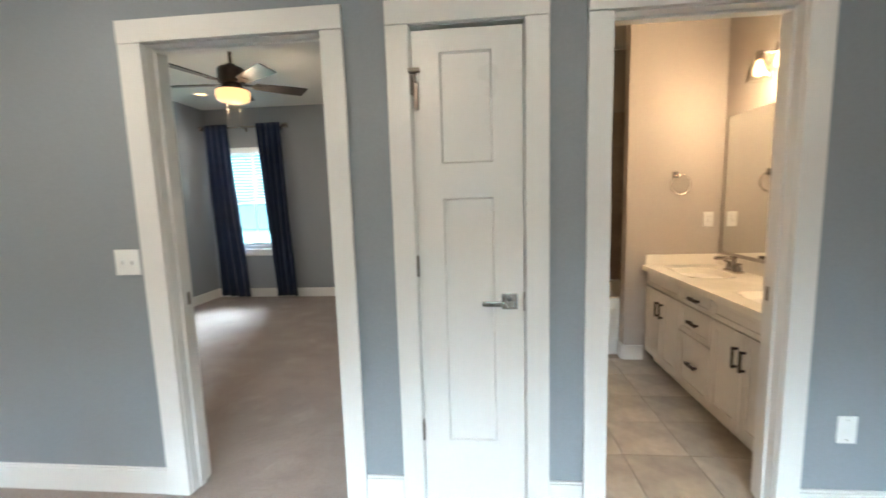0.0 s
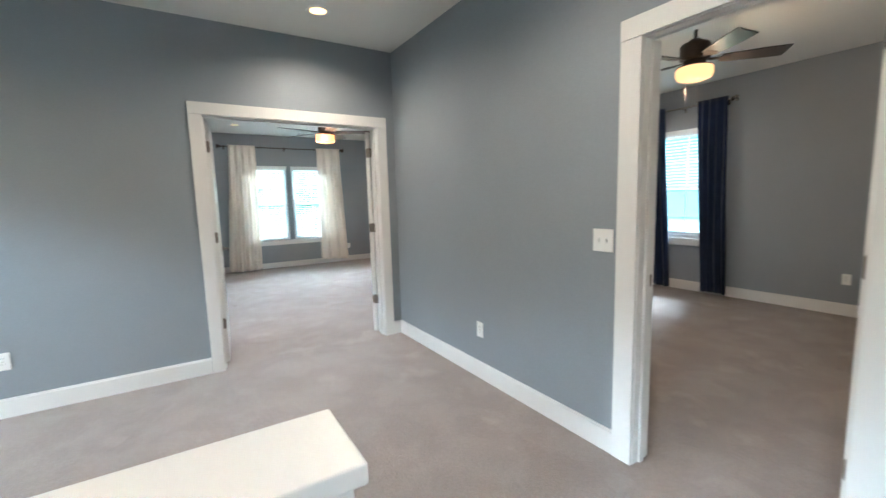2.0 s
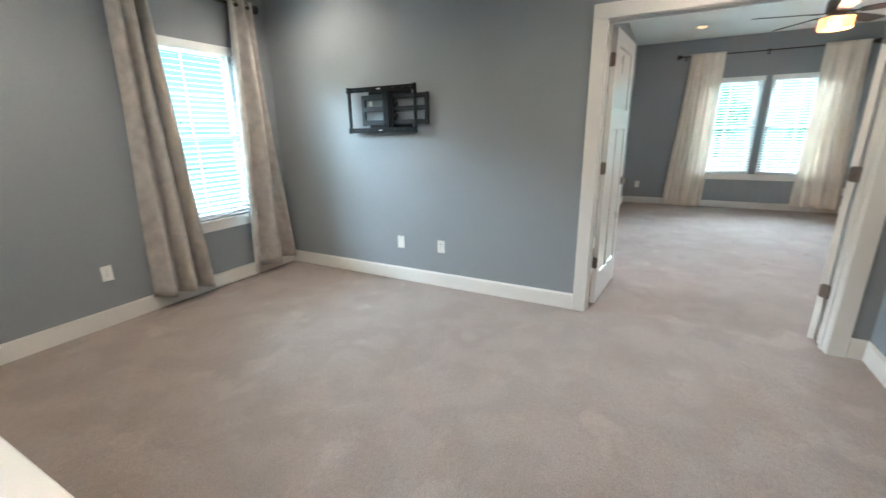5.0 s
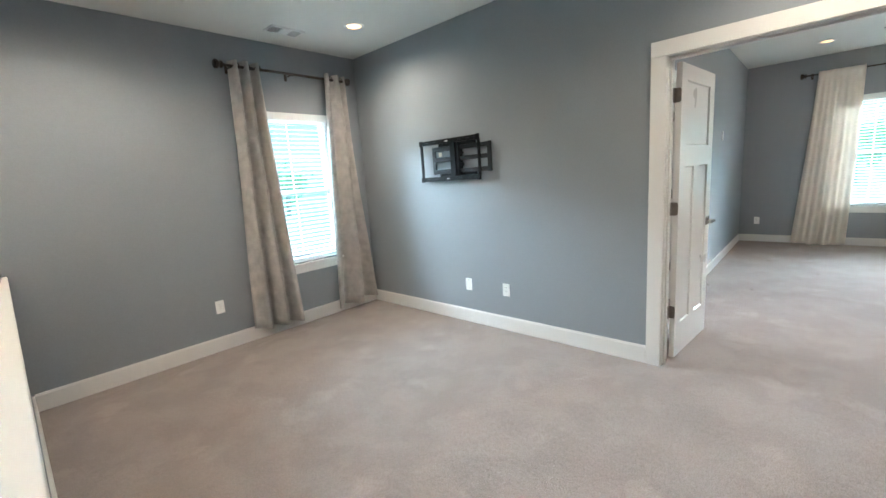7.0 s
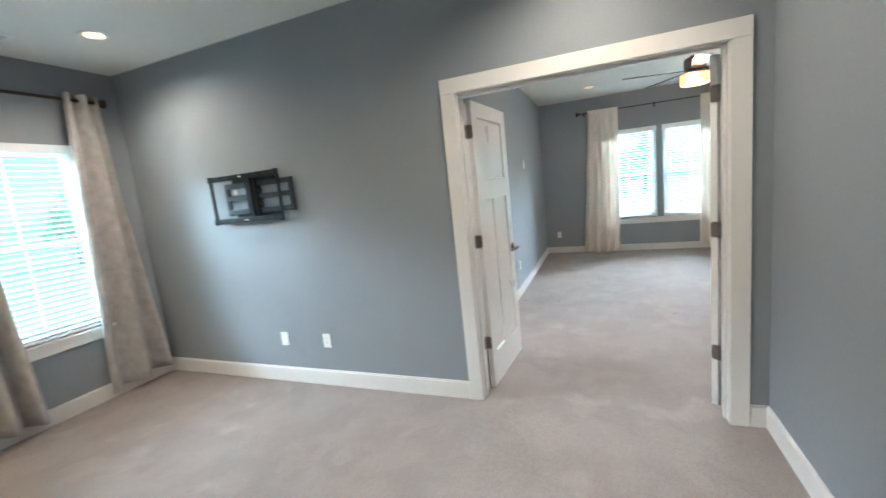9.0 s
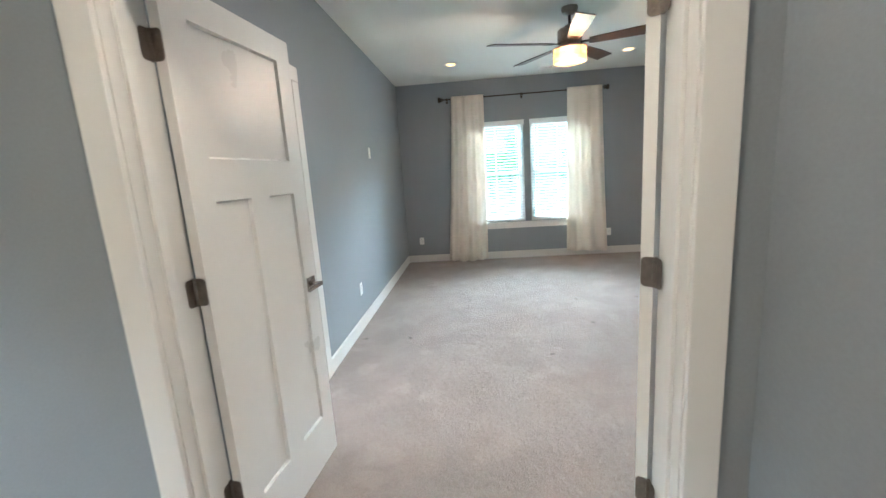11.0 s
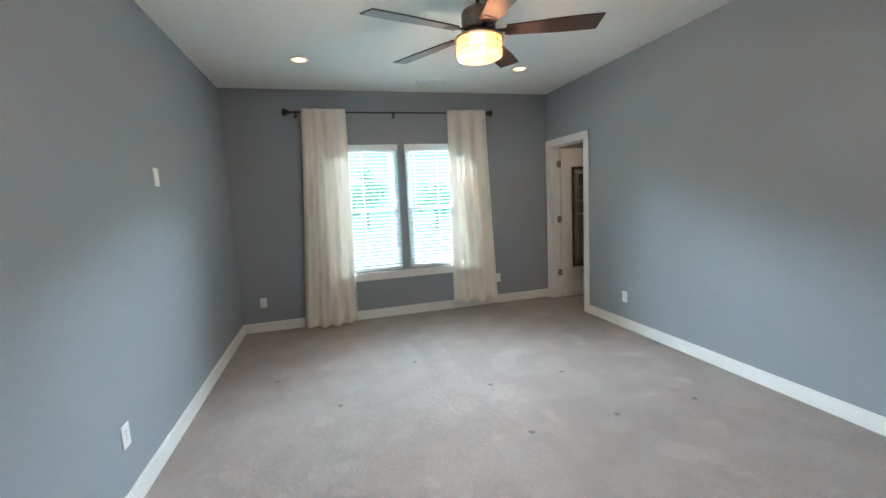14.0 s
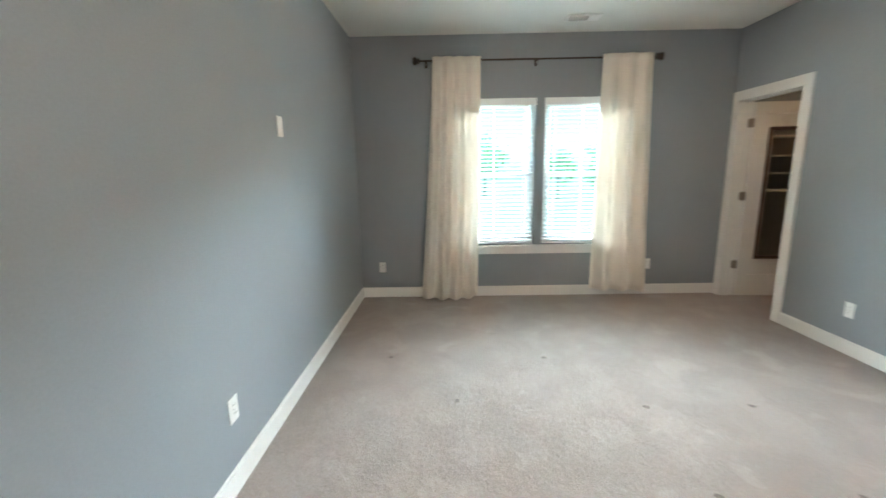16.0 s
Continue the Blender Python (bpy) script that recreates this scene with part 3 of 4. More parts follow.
# ---- windows ----
def window(name, m, wd, z0, z1, label, rail):
    """A double-hung window in an opening wd wide. Local x along the wall, y outwards from the inner face."""
    h = z1 - z0
    f = thing(name, m @ pose(0, 0, z0), label, "window", kind="structure")
    fr = bmesh.new()
    for a, b, c, d in ((0, 0.045, 0, h), (wd - 0.045, wd, 0, h), (0.045, wd - 0.045, h - 0.045, h), (0.045, wd - 0.045, 0, 0.045)):
        bx(a + 0.0005, b - 0.0005, 0.066, TH - 0.002, c + 0.0005, d - 0.0005, 0.003, 1, fr)
    part("window_frame", fr, VINYL, f)
    mid = rail - z0
    for c, d, y in ((0.046, mid + 0.02, 0.070), (mid - 0.02, h - 0.046, 0.092)):
        s = bmesh.new()
        for a, b, e, g in ((0.046, 0.082, c, d), (wd - 0.082, wd - 0.046, c, d), (0.082, wd - 0.082, d - 0.038, d), (0.082, wd - 0.082, c, c + 0.038)):
            bx(a, b, y, y + 0.020, e, g, 0.003, 1, s)
        sash = part("sash", s, VINYL, f)
        pane = part("pane", bx(0.080, wd - 0.080, y + 0.008, y + 0.012, c + 0.036, d - 0.036), GLASS, sash)
        pane.visible_shadow = False
        part("muntin", bx(wd / 2 - 0.005, wd / 2 + 0.005, y + 0.004, y + 0.0075, c + 0.038, d - 0.038, 0.001, 1), VINYL, sash)
        if y > 0.08:
            part("muntin", bx(0.082, wd - 0.082, y + 0.0005, y + 0.0038, (c + d) / 2 - 0.005, (c + d) / 2 + 0.005, 0.001, 1), VINYL, sash)
    return f


def sill(m, x0, x1, z):
    s = thing("window_sill", m @ pose(0, 0, z), "white painted window sill with a flat apron", "window sill", kind="structure")
    part("stool", bx(x0, x1, -0.035, 0.0, -0.020, 0.002, 0.005), TRIM, s)
    part("apron", bx(x0 + 0.02, x1 - 0.02, -0.016, 0.0, -0.098, -0.021, 0.003), TRIM, s)


def blind(m, wd, z0, z1, label, tilt=9):
    """A two-inch slatted blind inside the opening."""
    b = thing("window_blind", m @ pose(0, 0, z0), label, "blind", "window blinds")
    h = z1 - z0
    part("valance", bx(-0.004, wd + 0.004, -0.012, -0.002, h - 0.075, h - 0.002, 0.003), VINYL, b)
    part("headrail", bx(0.008, wd - 0.008, 0.004, 0.052, h - 0.055, h - 0.006, 0.003, 1), VINYL, b)
    part("bottom_rail", bx(0.008, wd - 0.008, 0.006, 0.054, 0.012, 0.030, 0.005), VINYL, b)
    sm = bmesh.new()
    prof = [(-0.024, -0.0015), (-0.012, 0.001), (0, 0.002), (0.012, 0.001), (0.024, -0.0015)]
    cols = [[sm.verts.new((x, y, z + q)) for y, z in prof for q in (0.0,)] + [sm.verts.new((x, y, z - 0.0022)) for y, z in reversed(prof)] for x in (0.008, wd - 0.008)]
    n = len(cols[0])
    for k in range(n):
        sm.faces.new((cols[0][k], cols[0][(k + 1) % n], cols[1][(k + 1) % n], cols[1][k]))
    sm.faces.new(cols[0])
    sm.faces.new(cols[1])
    me = finish(sm, SLAT)
    k, z = 0, 0.055
    while z < h - 0.07:
        part("slat", me, None, b, m=pose(0, 0.030, z, tilt + random.uniform(-1.5, 1.5)))
        z += 0.043
    for x in (0.12, wd - 0.12):
        part("ladder_cord", rod((x, 0.004, 0.03), (x, 0.004, h - 0.05), 0.0012, 6), VINYL, b)
        part("ladder_cord", rod((x, 0.056, 0.03), (x, 0.056, h - 0.05), 0.0012, 6), VINYL, b)
    part("wand", rod((0.07, -0.003, h - 0.62), (0.06, -0.003, h - 0.08), 0.004, 8), CLEAR, b)
    return b


MSO, MWE, MNO = pose(WIN_S[1], SOUTH, 0, 0, 0, 180), pose(MW, 0, 0, 0, 0, 90), pose(WIN_N[0], BN, 0)
window("window_1", MSO, WIN_S[1] - WIN_S[0], WIN_S[2], WIN_S[3], "white vinyl double-hung window with grilles", 1.36)
window("window_2", MWE @ pose(WIN_W1[0], 0, 0), WIN_W1[1] - WIN_W1[0], WIN_W1[2], WIN_W1[3], "white vinyl double-hung window with grilles", 1.34)
window("window_3", MWE @ pose(WIN_W2[0], 0, 0), WIN_W2[1] - WIN_W2[0], WIN_W2[2], WIN_W2[3], "white vinyl double-hung window with grilles", 1.34)
window("window_4", MNO, WIN_N[1] - WIN_N[0], WIN_N[2], WIN_N[3], "white vinyl double-hung window with grilles", 1.40)
# added window, never in view, only brings daylight to the hall
window("added_window", pose(WIN_ADDED[1], SOUTH, 0, 0, 0, 180), WIN_ADDED[1] - WIN_ADDED[0], WIN_ADDED[2], WIN_ADDED[3], "white vinyl double-hung window, unseen, added to let daylight into the hall", 1.6)
sill(MSO, -0.05, WIN_S[1] - WIN_S[0] + 0.05, WIN_S[2])
sill(MWE, WIN_W1[0] - 0.05, WIN_W2[1] + 0.05, WIN_W1[2])
sill(MNO, -0.05, WIN_N[1] - WIN_N[0] + 0.05, WIN_N[2])
blind(MSO, WIN_S[1] - WIN_S[0], WIN_S[2], WIN_S[3], "white slatted blind, lowered with open slats")
blind(MWE @ pose(WIN_W1[0], 0, 0), WIN_W1[1] - WIN_W1[0], WIN_W1[2], WIN_W1[3], "white slatted blind, lowered with open slats")
blind(MWE @ pose(WIN_W2[0], 0, 0), WIN_W2[1] - WIN_W2[0], WIN_W2[2], WIN_W2[3], "white slatted blind, lowered with open slats")
blind(MNO, WIN_N[1] - WIN_N[0], 1.40, WIN_N[3], "white slatted blind, drawn half way up")


# ---- curtains ----
def curtain(m, top, bottom, z0, z1, folds, depth, mat, label, seed, off=-0.085, head=0.04, group="", grommets=False):
    """A hanging panel from top=(x0, x1) at z1 to bottom=(x0, x1) at z0, in soft uneven pleats."""
    rnd = random.Random(seed)
    ph, wob = rnd.uniform(0, 6.28), [rnd.uniform(0.6, 1.4) for _ in range(folds + 2)]
    nx, nz = folds * 12, 36
    bm = bmesh.new()
    grid = []
    for j in range(nz + 1):
        v = j / nz
        row = []
        for i in range(nx + 1):
            u = i / nx
            sp = v ** 1.2
            x0, x1 = top[0] + (bottom[0] - top[0]) * sp, top[1] + (bottom[1] - top[1]) * sp
            k = u * folds
            amp = depth * wob[int(k)] * ((0.75 if grommets else 0.30 + 0.45 * min(1, 4 * v)) + 0.35 * v)
            uu = u + 0.018 * math.sin(5 * u + 3.0 * v + ph) * v
            y = off + amp * math.sin(2 * math.pi * k + ph + 0.5 * math.sin(3 * v + ph)) + 0.006 * math.sin(9 * v + 7 * u + ph) - 0.03 * v * math.sin(math.pi * u)
            z = z1 - (z1 - z0) * v
            if j == nz:
                z += 0.012 * math.sin(4 * u + ph)
            row.append(bm.verts.new((x0 + (x1 - x0) * uu, y, z)))
        grid.append(row)
    for j in range(nz):
        for i in range(nx):
            bm.faces.new((grid[j][i], grid[j][i + 1], grid[j + 1][i + 1], grid[j + 1][i]))
    c = thing("curtain", m, label, "curtain", group)
    cl = part("panel", bm, mat, c, smooth=True)
    s = cl.modifiers.new("thickness", "SOLIDIFY")
    s.thickness = 0.0025
    if grommets:
        for k in range(folds * 2):
            u = (k + 0.5) / (folds * 2)
            x = top[0] + (top[1] - top[0]) * u
            part("grommet", torus(0.024, 0.004, pose(x, off, z1 - 0.035, 0, 90, 0) @ pose(0, 0, 0, 0, 18 * (-1) ** k, 0), big=18, small=6), BRONZE, c, "dark metal grommet")
    return c


def curtain_rod(m, x0, x1, z, mat, label, r=0.0125, off=-0.085, square=False):
    c = thing("curtain_rod", m @ pose(0, 0, z), label, "curtain rod")
    part("pole", rod((x0, off, 0), (x1, off, 0), r, 16), mat, c, smooth=False)
    for x, s in ((x0, -1), (x1, 1)):
        fin = [(0.018, 0), (0.030, 0.004), (0.030, 0.014), (0.017, 0.020), (0.026, 0.028), (0.038, 0.044), (0.038, 0.062), (0.026, 0.070), (0.0, 0.071)]
        part("finial", lathe(fin, 20, pose(x, off, 0, 0, 90 * s, 0)), mat, c)
    for x in (x0 + 0.06, (x0 + x1) / 2, x1 - 0.06):
        b = rod((x, off, -0.016), (x, -0.004, -0.016), 0.006, 10)
        bx(x - 0.014, x + 0.014, -0.005, -0.0005, -0.05, 0.03, 0.002, 1, b)
        bx(x - 0.009, x + 0.009, off - 0.016, off + 0.016, -0.022, -0.0115, 0.003, 1, b)
        part("bracket", b, mat, c)
    return c


MSL = pose(0, SOUTH, 0, 0, 0, 180)
curtain_rod(MSL, 1.36, 2.57, 2.475, BRONZE, "dark bronze curtain rod with turned finials")
curtain(MSL, (1.42, 1.70), (1.32, 1.80), 0.10, 2.52, 3, 0.062, VELVET, "mottled grey grommet curtain, drawn aside", 3, group="grey curtains", grommets=True)
curtain(MSL, (2.33, 2.57), (2.17, 2.70), 0.09, 2.52, 2, 0.062, VELVET, "mottled grey grommet curtain, drawn aside", 5, group="grey curtains", grommets=True)
MWL = pose(MW, 0, 0, 0, 0, 90)
curtain_rod(MWL, 1.32, 3.68, 2.485, BRONZE, "dark bronze curtain rod with turned finials", 0.009)
curtain(MWL, (1.45, 1.93), (1.29, 1.91), 0.02, 2.515, 4, 0.036, LINEN, "cream sheer rod-pocket curtain reaching the carpet", 11, off=-0.122, group="cream curtains")
curtain(MWL, (3.15, 3.65), (3.13, 3.73), 0.085, 2.515, 3, 0.034, LINEN, "cream sheer rod-pocket curtain hung slightly short", 14, off=-0.122, group="cream curtains")
MNL = pose(0, BN, 0)
curtain_rod(MNL, -2.73, -1.56, 2.47, NICKEL, "brushed nickel curtain rod with round finials", 0.012)
curtain(MNL, (-2.72, -2.37), (-2.67, -2.22), 0.04, 2.51, 4, 0.026, NAVY, "navy blue curtain hanging to the floor", 21, off=-0.122, group="navy curtains")
curtain(MNL, (-1.93, -1.58), (-1.80, -1.50), 0.04, 2.51, 4, 0.026, NAVY, "navy blue curtain hanging to the floor", 23, off=-0.122, group="navy curtains")


# ---- ceiling fans ----
def ceiling_fan(m, turn, label, drum=True, drop=0.0, blade_wood=WOODB, reach=0.565):
    f = thing("ceiling_fan", m @ pose(0, 0, 0, 0, 0, turn), label, "ceiling fan")
    part("canopy", lathe([(0.070, 0), (0.070, -0.020), (0.058, -0.050), (0.024, -0.062)], 32), HINGE if drum else BRONZE, f)
    part("downrod", rod((0, 0, -0.06), (0, 0, -0.15 - drop), 0.012, 14), BRONZE, f)
    low = pose(0, 0, -drop)
    part("motor_housing", lathe([(0.030, -0.14), (0.045, -0.15), (0.062, -0.165), (0.094, -0.175), (0.104, -0.190), (0.104, -0.285), (0.094, -0.295), (0.078, -0.300), (0.078, -0.325), (0.060, -0.328)], 40), HINGE if drum else BRONZE, f, m=low)
    bl = bmesh.new()
    n, outline = 14, []
    for k in range(n + 1):
        s = k / n
        half_w = 0.050 + 0.022 * min(1, s * 1.6)
        outline.append((0.17 + reach * s, half_w))
    lo = [(x, -hw) for x, hw in outline]
    hi = [(x - 0.02 * (k == n), hw) for k, (x, hw) in enumerate(outline)]
    top = [[bl.verts.new((x, y, 0.004)) for x, y in lo], [bl.verts.new((x, y, 0.004)) for x, y in hi]]
    bot = [[bl.verts.new((x, y, -0.004)) for x, y in lo], [bl.verts.new((x, y, -0.004)) for x, y in hi]]
    for k in range(n):
        bl.faces.new((top[0][k], top[0][k + 1], top[1][k + 1], top[1][k]))
        bl.faces.new((bot[0][k], bot[1][k], bot[1][k + 1], bot[0][k + 1]))
        bl.faces.new((top[0][k], bot[0][k], bot[0][k + 1], top[0][k + 1]))
        bl.faces.new((top[1][k], top[1][k + 1], bot[1][k + 1], bot[1][k]))
    for k in (0, n):
        bl.faces.new((top[0][k], top[1][k], bot[1][k], bot[0][k]))
    bmesh.ops.bevel(bl, geom=[e for e in bl.edges if e.calc_face_angle(0) > 1], offset=0.0025, segments=1, affect="EDGES")
    blade_me = finish(bl, blade_wood)
    iron = bx(0.09, 0.17, -0.016, 0.016, -0.004, 0.004, 0.003, 1)
    bx(0.16, 0.235, -0.034, 0.034, -0.0085, -0.0045, 0.0015, 1, iron)
    iron_me = finish(iron, BRONZE)
    for k in range(5):
        turn_m = pose(0, 0, -0.298, 0, 0, 72 * k) @ pose(0, 0, 0, -11)
        b = part("blade", blade_me, None, f, "dark wooden blade", m=low @ turn_m)
        part("blade_iron", iron_me, None, b)
    z0 = -0.330
    if drum:
        part("light_plate", lathe([(0.060, z0), (0.150, z0 - 0.003), (0.150, z0 - 0.012), (0.05, z0 - 0.012)], 40), HINGE, f, m=low)
        g = part("glass_shade", lathe([(0.138, z0 - 0.013), (0.140, z0 - 0.115), (0.128, z0 - 0.122), (0.0, z0 - 0.124), (0.0, z0 - 0.121), (0.126, z0 - 0.119), (0.136, z0 - 0.113), (0.134, z0 - 0.013)], 40), DRUM, f, "lit seeded glass drum shade", smooth=False, m=low)
        g.visible_shadow = False
        for z, r in ((z0 - 0.016, 0.150), (z0 - 0.052, 0.146), (z0 - 0.085, 0.146)):
            part("ring", torus(r, 0.0028, pose(0, 0, z), big=40, small=6), HINGE, f, m=low)
        for k in range(5):
            a = 2 * math.pi * (k + 0.4) / 5
            part("cage_bar", rod((0.147 * math.cos(a), 0.147 * math.sin(a), z0 - 0.012), (0.147 * math.cos(a), 0.147 * math.sin(a), z0 - 0.088), 0.0028, 8), HINGE, f, m=low)
        for k in range(3):
            a = 2 * math.pi * k / 3 + 0.5
            part("bulb", lathe([(0.0, z0 - 0.092), (0.020, z0 - 0.084), (0.030, z0 - 0.062), (0.018, z0 - 0.035), (0.012, z0 - 0.02)], 16, pose(0.075 * math.cos(a), 0.075 * math.sin(a), 0)), BULB, f, smooth=True, m=low)
    else:
        part("light_plate", lathe([(0.060, z0), (0.100, z0 - 0.002), (0.104, z0 - 0.014), (0.05, z0 - 0.014)], 40), BRONZE, f, m=low)
        g = part("glass_shade", lathe([(0.118, z0 - 0.018), (0.128, z0 - 0.030), (0.128, z0 - 0.075), (0.115, z0 - 0.100), (0.07, z0 - 0.116), (0.0, z0 - 0.121)], 40), SHADE, f, "lit amber glass bowl", smooth=True, m=low)
        g.visible_shadow = False
        part("ring", torus(0.122, 0.005, pose(0, 0, z0 - 0.017), big=40, small=6), BRONZE, f, m=low)
        for x in (0.05, -0.04):
            part("pull_chain", rod((x, 0.09, z0 - 0.01), (x, 0.09, z0 - 0.28), 0.0016, 6), HINGE, f, m=low)
    return f


ceiling_fan(pose(-5.69, 2.63, H + 0.0), -4, "bronze five-blade ceiling fan with a lit drum light")
lamp("POINT", "fan_light_bedroom", pose(-5.69, 2.63, H - 0.40), 32, (1.0, 0.78, 0.55), soft=0.10)
ceiling_fan(pose(-0.82, 4.06, H), 38, "dark bronze five-blade ceiling fan with a lit amber bowl", drum=False, drop=0.10, blade_wood=EBONY, reach=0.42)
lamp("POINT", "fan_light_spare", pose(-0.82, 4.06, H - 0.51), 22, (1.0, 0.74, 0.48), soft=0.10)


# ---- ceiling fittings ----
def downlight(x, y, power, colour=WARM):
    d = thing("recessed_light", pose(x, y, H), "lit round recessed ceiling light with white trim", "ceiling light", "recessed lights")
    part("trim_ring", lathe([(0.058, -0.001), (0.060, -0.006), (0.082, -0.005), (0.088, -0.0005), (0.058, -0.0005)], 36), PLASTIC, d)
    part("lens", lathe([(0.0, -0.004), (0.058, -0.003), (0.058, -0.0008), (0.0, -0.0008)], 36), DIFFUSER, d, "glowing warm lens")
    lamp("SPOT", "downlight_beam", pose(x, y, H - 0.012), power, colour, angle=156 if x < 0 else 176, blend=0.9 if x < 0 else 0.3, soft=0.06)


for x, y, p in ((-0.38, -1.55, 42), (-0.38, 1.60, 30), (-2.225, -1.525, 46), (-2.245, 1.60, 42), (1.95, 0.45, 18), (-7.24, 1.51, 5), (-7.26, 3.69, 5), (-2.23, 5.70, 24)):
    downlight(x, y, p)
# two unseen downlights added to brighten the bedroom's door end
for y, p in ((1.51, 30), (3.69, 20)):
    downlight(-4.10, y, p, (1.0, 0.92, 0.82))
downlight(0.60, -0.45, 46, (1.0, 0.76, 0.52))
# unseen lamp added in the side closet to brighten its door leaf and jamb
downlight(-3.7, -0.3, 100, (0.95, 0.97, 1.0))


def ceiling_vent(m):
    v = thing("ceiling_vent", m, "white metal ceiling air vent with louvres", "air vent", "ceiling vents")
    fr = bmesh.new()
    for a, b, c, d in ((-0.155, 0.155, 0.055, 0.080), (-0.155, 0.155, -0.080, -0.055), (-0.155, -0.130, -0.055, 0.055), (0.130, 0.155, -0.055, 0.055)):
        bx(a, b, c, d, -0.007, -0.0005, 0.002, 1, fr)
    part("frame", fr, PLASTIC, v)
    # dark sheet put in for the shade inside the duct
    part("backing", bx(-0.129, 0.129, -0.054, 0.054, -0.002, -0.0006), SLOT, v)
    sl = finish(bx(-0.041, 0.041, -0.007, 0.007, -0.0008, 0.0008), PLASTIC)
    for k, tilt in ((-1, 85), (0, 35), (1, -35)):
        for j in range(7):
            part("louvre", sl, None, v, m=pose(0.086 * k, -0.048 + 0.016 * j, -0.0075, tilt))


ceiling_vent(pose(-1.81, -1.967, H))
ceiling_vent(pose(-7.84, 2.84, H, 0, 0, 90))
sd = thing("sprinkler_head", pose(-1.97, 0.05, H), "small white sprinkler cover on the ceiling", "sprinkler")
part("cover", lathe([(0.027, -0.0005), (0.028, -0.006), (0.012, -0.012), (0.010, -0.022), (0.0, -0.023)], 28), PLASTIC, sd)


# ---- switches and outlets ----
def plate(name, m, wd, label, kind):
    """A wall plate, local x along the wall, y into it."""
    p = thing(name, m, label, "outlet" if kind == "outlet" else "switch", "outlets" if kind == "outlet" else "")
    part("cover", bx(-wd / 2, wd / 2, -0.006, -0.0005, -0.058, 0.058, 0.003), PLASTIC, p)
    if kind == "outlet":
        for z in (-0.020, 0.020):
            part("socket", lathe([(0.0165, -0.0062), (0.0165, -0.0085), (0.0, -0.0086)], 20, pose(0, 0, z) @ pose(0, 0, 0, -90) @ pose(0, 0, 0)), PLASTIC, p)
            b = bx(-0.0075, -0.0055, -0.0092, -0.0064, z - 0.001, z + 0.008)
            bx(0.0055, 0.0075, -0.0092, -0.0064, z - 0.001, z + 0.008, bm=b)
            part("slots", b, SLOT, p)
        part("screw", bx(-0.003, 0.003, -0.0075, -0.0055, -0.003, 0.003, 0.001, 1), HINGE, p)
    elif kind == "switch":
        n = max(1, round(wd / 0.06)) if wd > 0.1 else 1
        for k in range(n):
            x = (k - (n - 1) / 2) * 0.046
            t = part("toggle", bx(x - 0.005, x + 0.005, -0.018, -0.006, -0.011, 0.008, 0.002), PLASTIC, p)
            part("surround", bx(x - 0.008, x + 0.008, -0.0068, -0.0055, -0.014, 0.014, 0.0006, 1), VINYL, t)
            for z in (-0.030, 0.030):
                part("screw", bx(x - 0.003, x + 0.003, -0.0072, -0.0055, z - 0.003, z + 0.003, 0.001, 1), PLASTIC, p)
    else:
        for z in (-0.042, 0.042):
            part("screw", bx(-0.003, 0.003, -0.0072, -0.0055, z - 0.003, z + 0.003, 0.001, 1), HINGE, p)
    return p


WW, NN, SS, LW = (lambda y, z: pose(WEST, y, z, 0, 0, 90)), (lambda x, z, f=NORTH: pose(x, f, z)), (lambda x, z, f=SOUTH: pose(x, f, z, 0, 0, 180)), (lambda y, z: pose(MW, y, z, 0, 0, 90))
OUT = "white duplex power outlet on a grey wall"
plate("outlet", WW(-0.869, 0.377), 0.072, "white blank cable plate on a grey wall", "blank")
plate("outlet", WW(-0.443, 0.377), 0.072, OUT, "outlet")
plate("outlet", NN(-1.45, 0.378), 0.072, OUT, "outlet")
plate("light_switch", NN(-0.402, 1.122), 0.118, "white double toggle light switch on a grey wall", "switch")
plate("outlet", NN(2.633, 0.393), 0.072, "white blank cover plate low on a grey wall", "blank")
plate("outlet", SS(-1.053, 0.40), 0.072, OUT, "outlet")
plate("outlet", LW(0.84, 0.345), 0.072, OUT, "outlet")
plate("outlet", LW(3.79, 0.345), 0.072, OUT, "outlet")
plate("outlet", NN(-6.712, 0.333, MN), 0.072, OUT, "outlet")
plate("outlet", SS(-5.435, 0.378, MS), 0.072, OUT, "outlet")
plate("light_switch", SS(-6.25, 1.675, MS), 0.072, "white blank cover plate high on a grey wall", "blank")
plate("outlet", NN(2.955, 1.15, 4.12), 0.072, "white outlet beside the bathroom mirror", "outlet")
plate("outlet", pose(-0.414, BN, 0.39), 0.072, OUT, "outlet")

# ---- wall mount for a television ----
mt = thing("tv_wall_mount", pose(WEST, -0.935, 1.565, 0, 0, 90), "black steel full-motion television wall bracket, folded", "tv mount")


def mpart(name, x0, x1, y0, y1, z0, z1, mat=BLACK, bev=0.004):
    return part(name, bx(x0, x1, y0 * 0.62, y1 * 0.62, z0, z1, bev), mat, mt)


for z in (0.165, -0.175):
    r = mpart("rail", -0.385, 0.300, -0.110, -0.080, z - 0.020, z + 0.020)
    for x in (-0.30, -0.20, -0.05, 0.10, 0.20, 0.27):
        part("slot", bx(x - 0.018, x + 0.018, -0.0705, -0.0675, z - 0.004, z + 0.004, 0.001, 1), GUN if x != -0.05 else PLASTIC, r)
    for x in (-0.385, 0.300):
        mpart("end_cap", x - 0.018, x + 0.018, -0.114, -0.076, z - 0.026, z + 0.026, BLACK, 0.008)
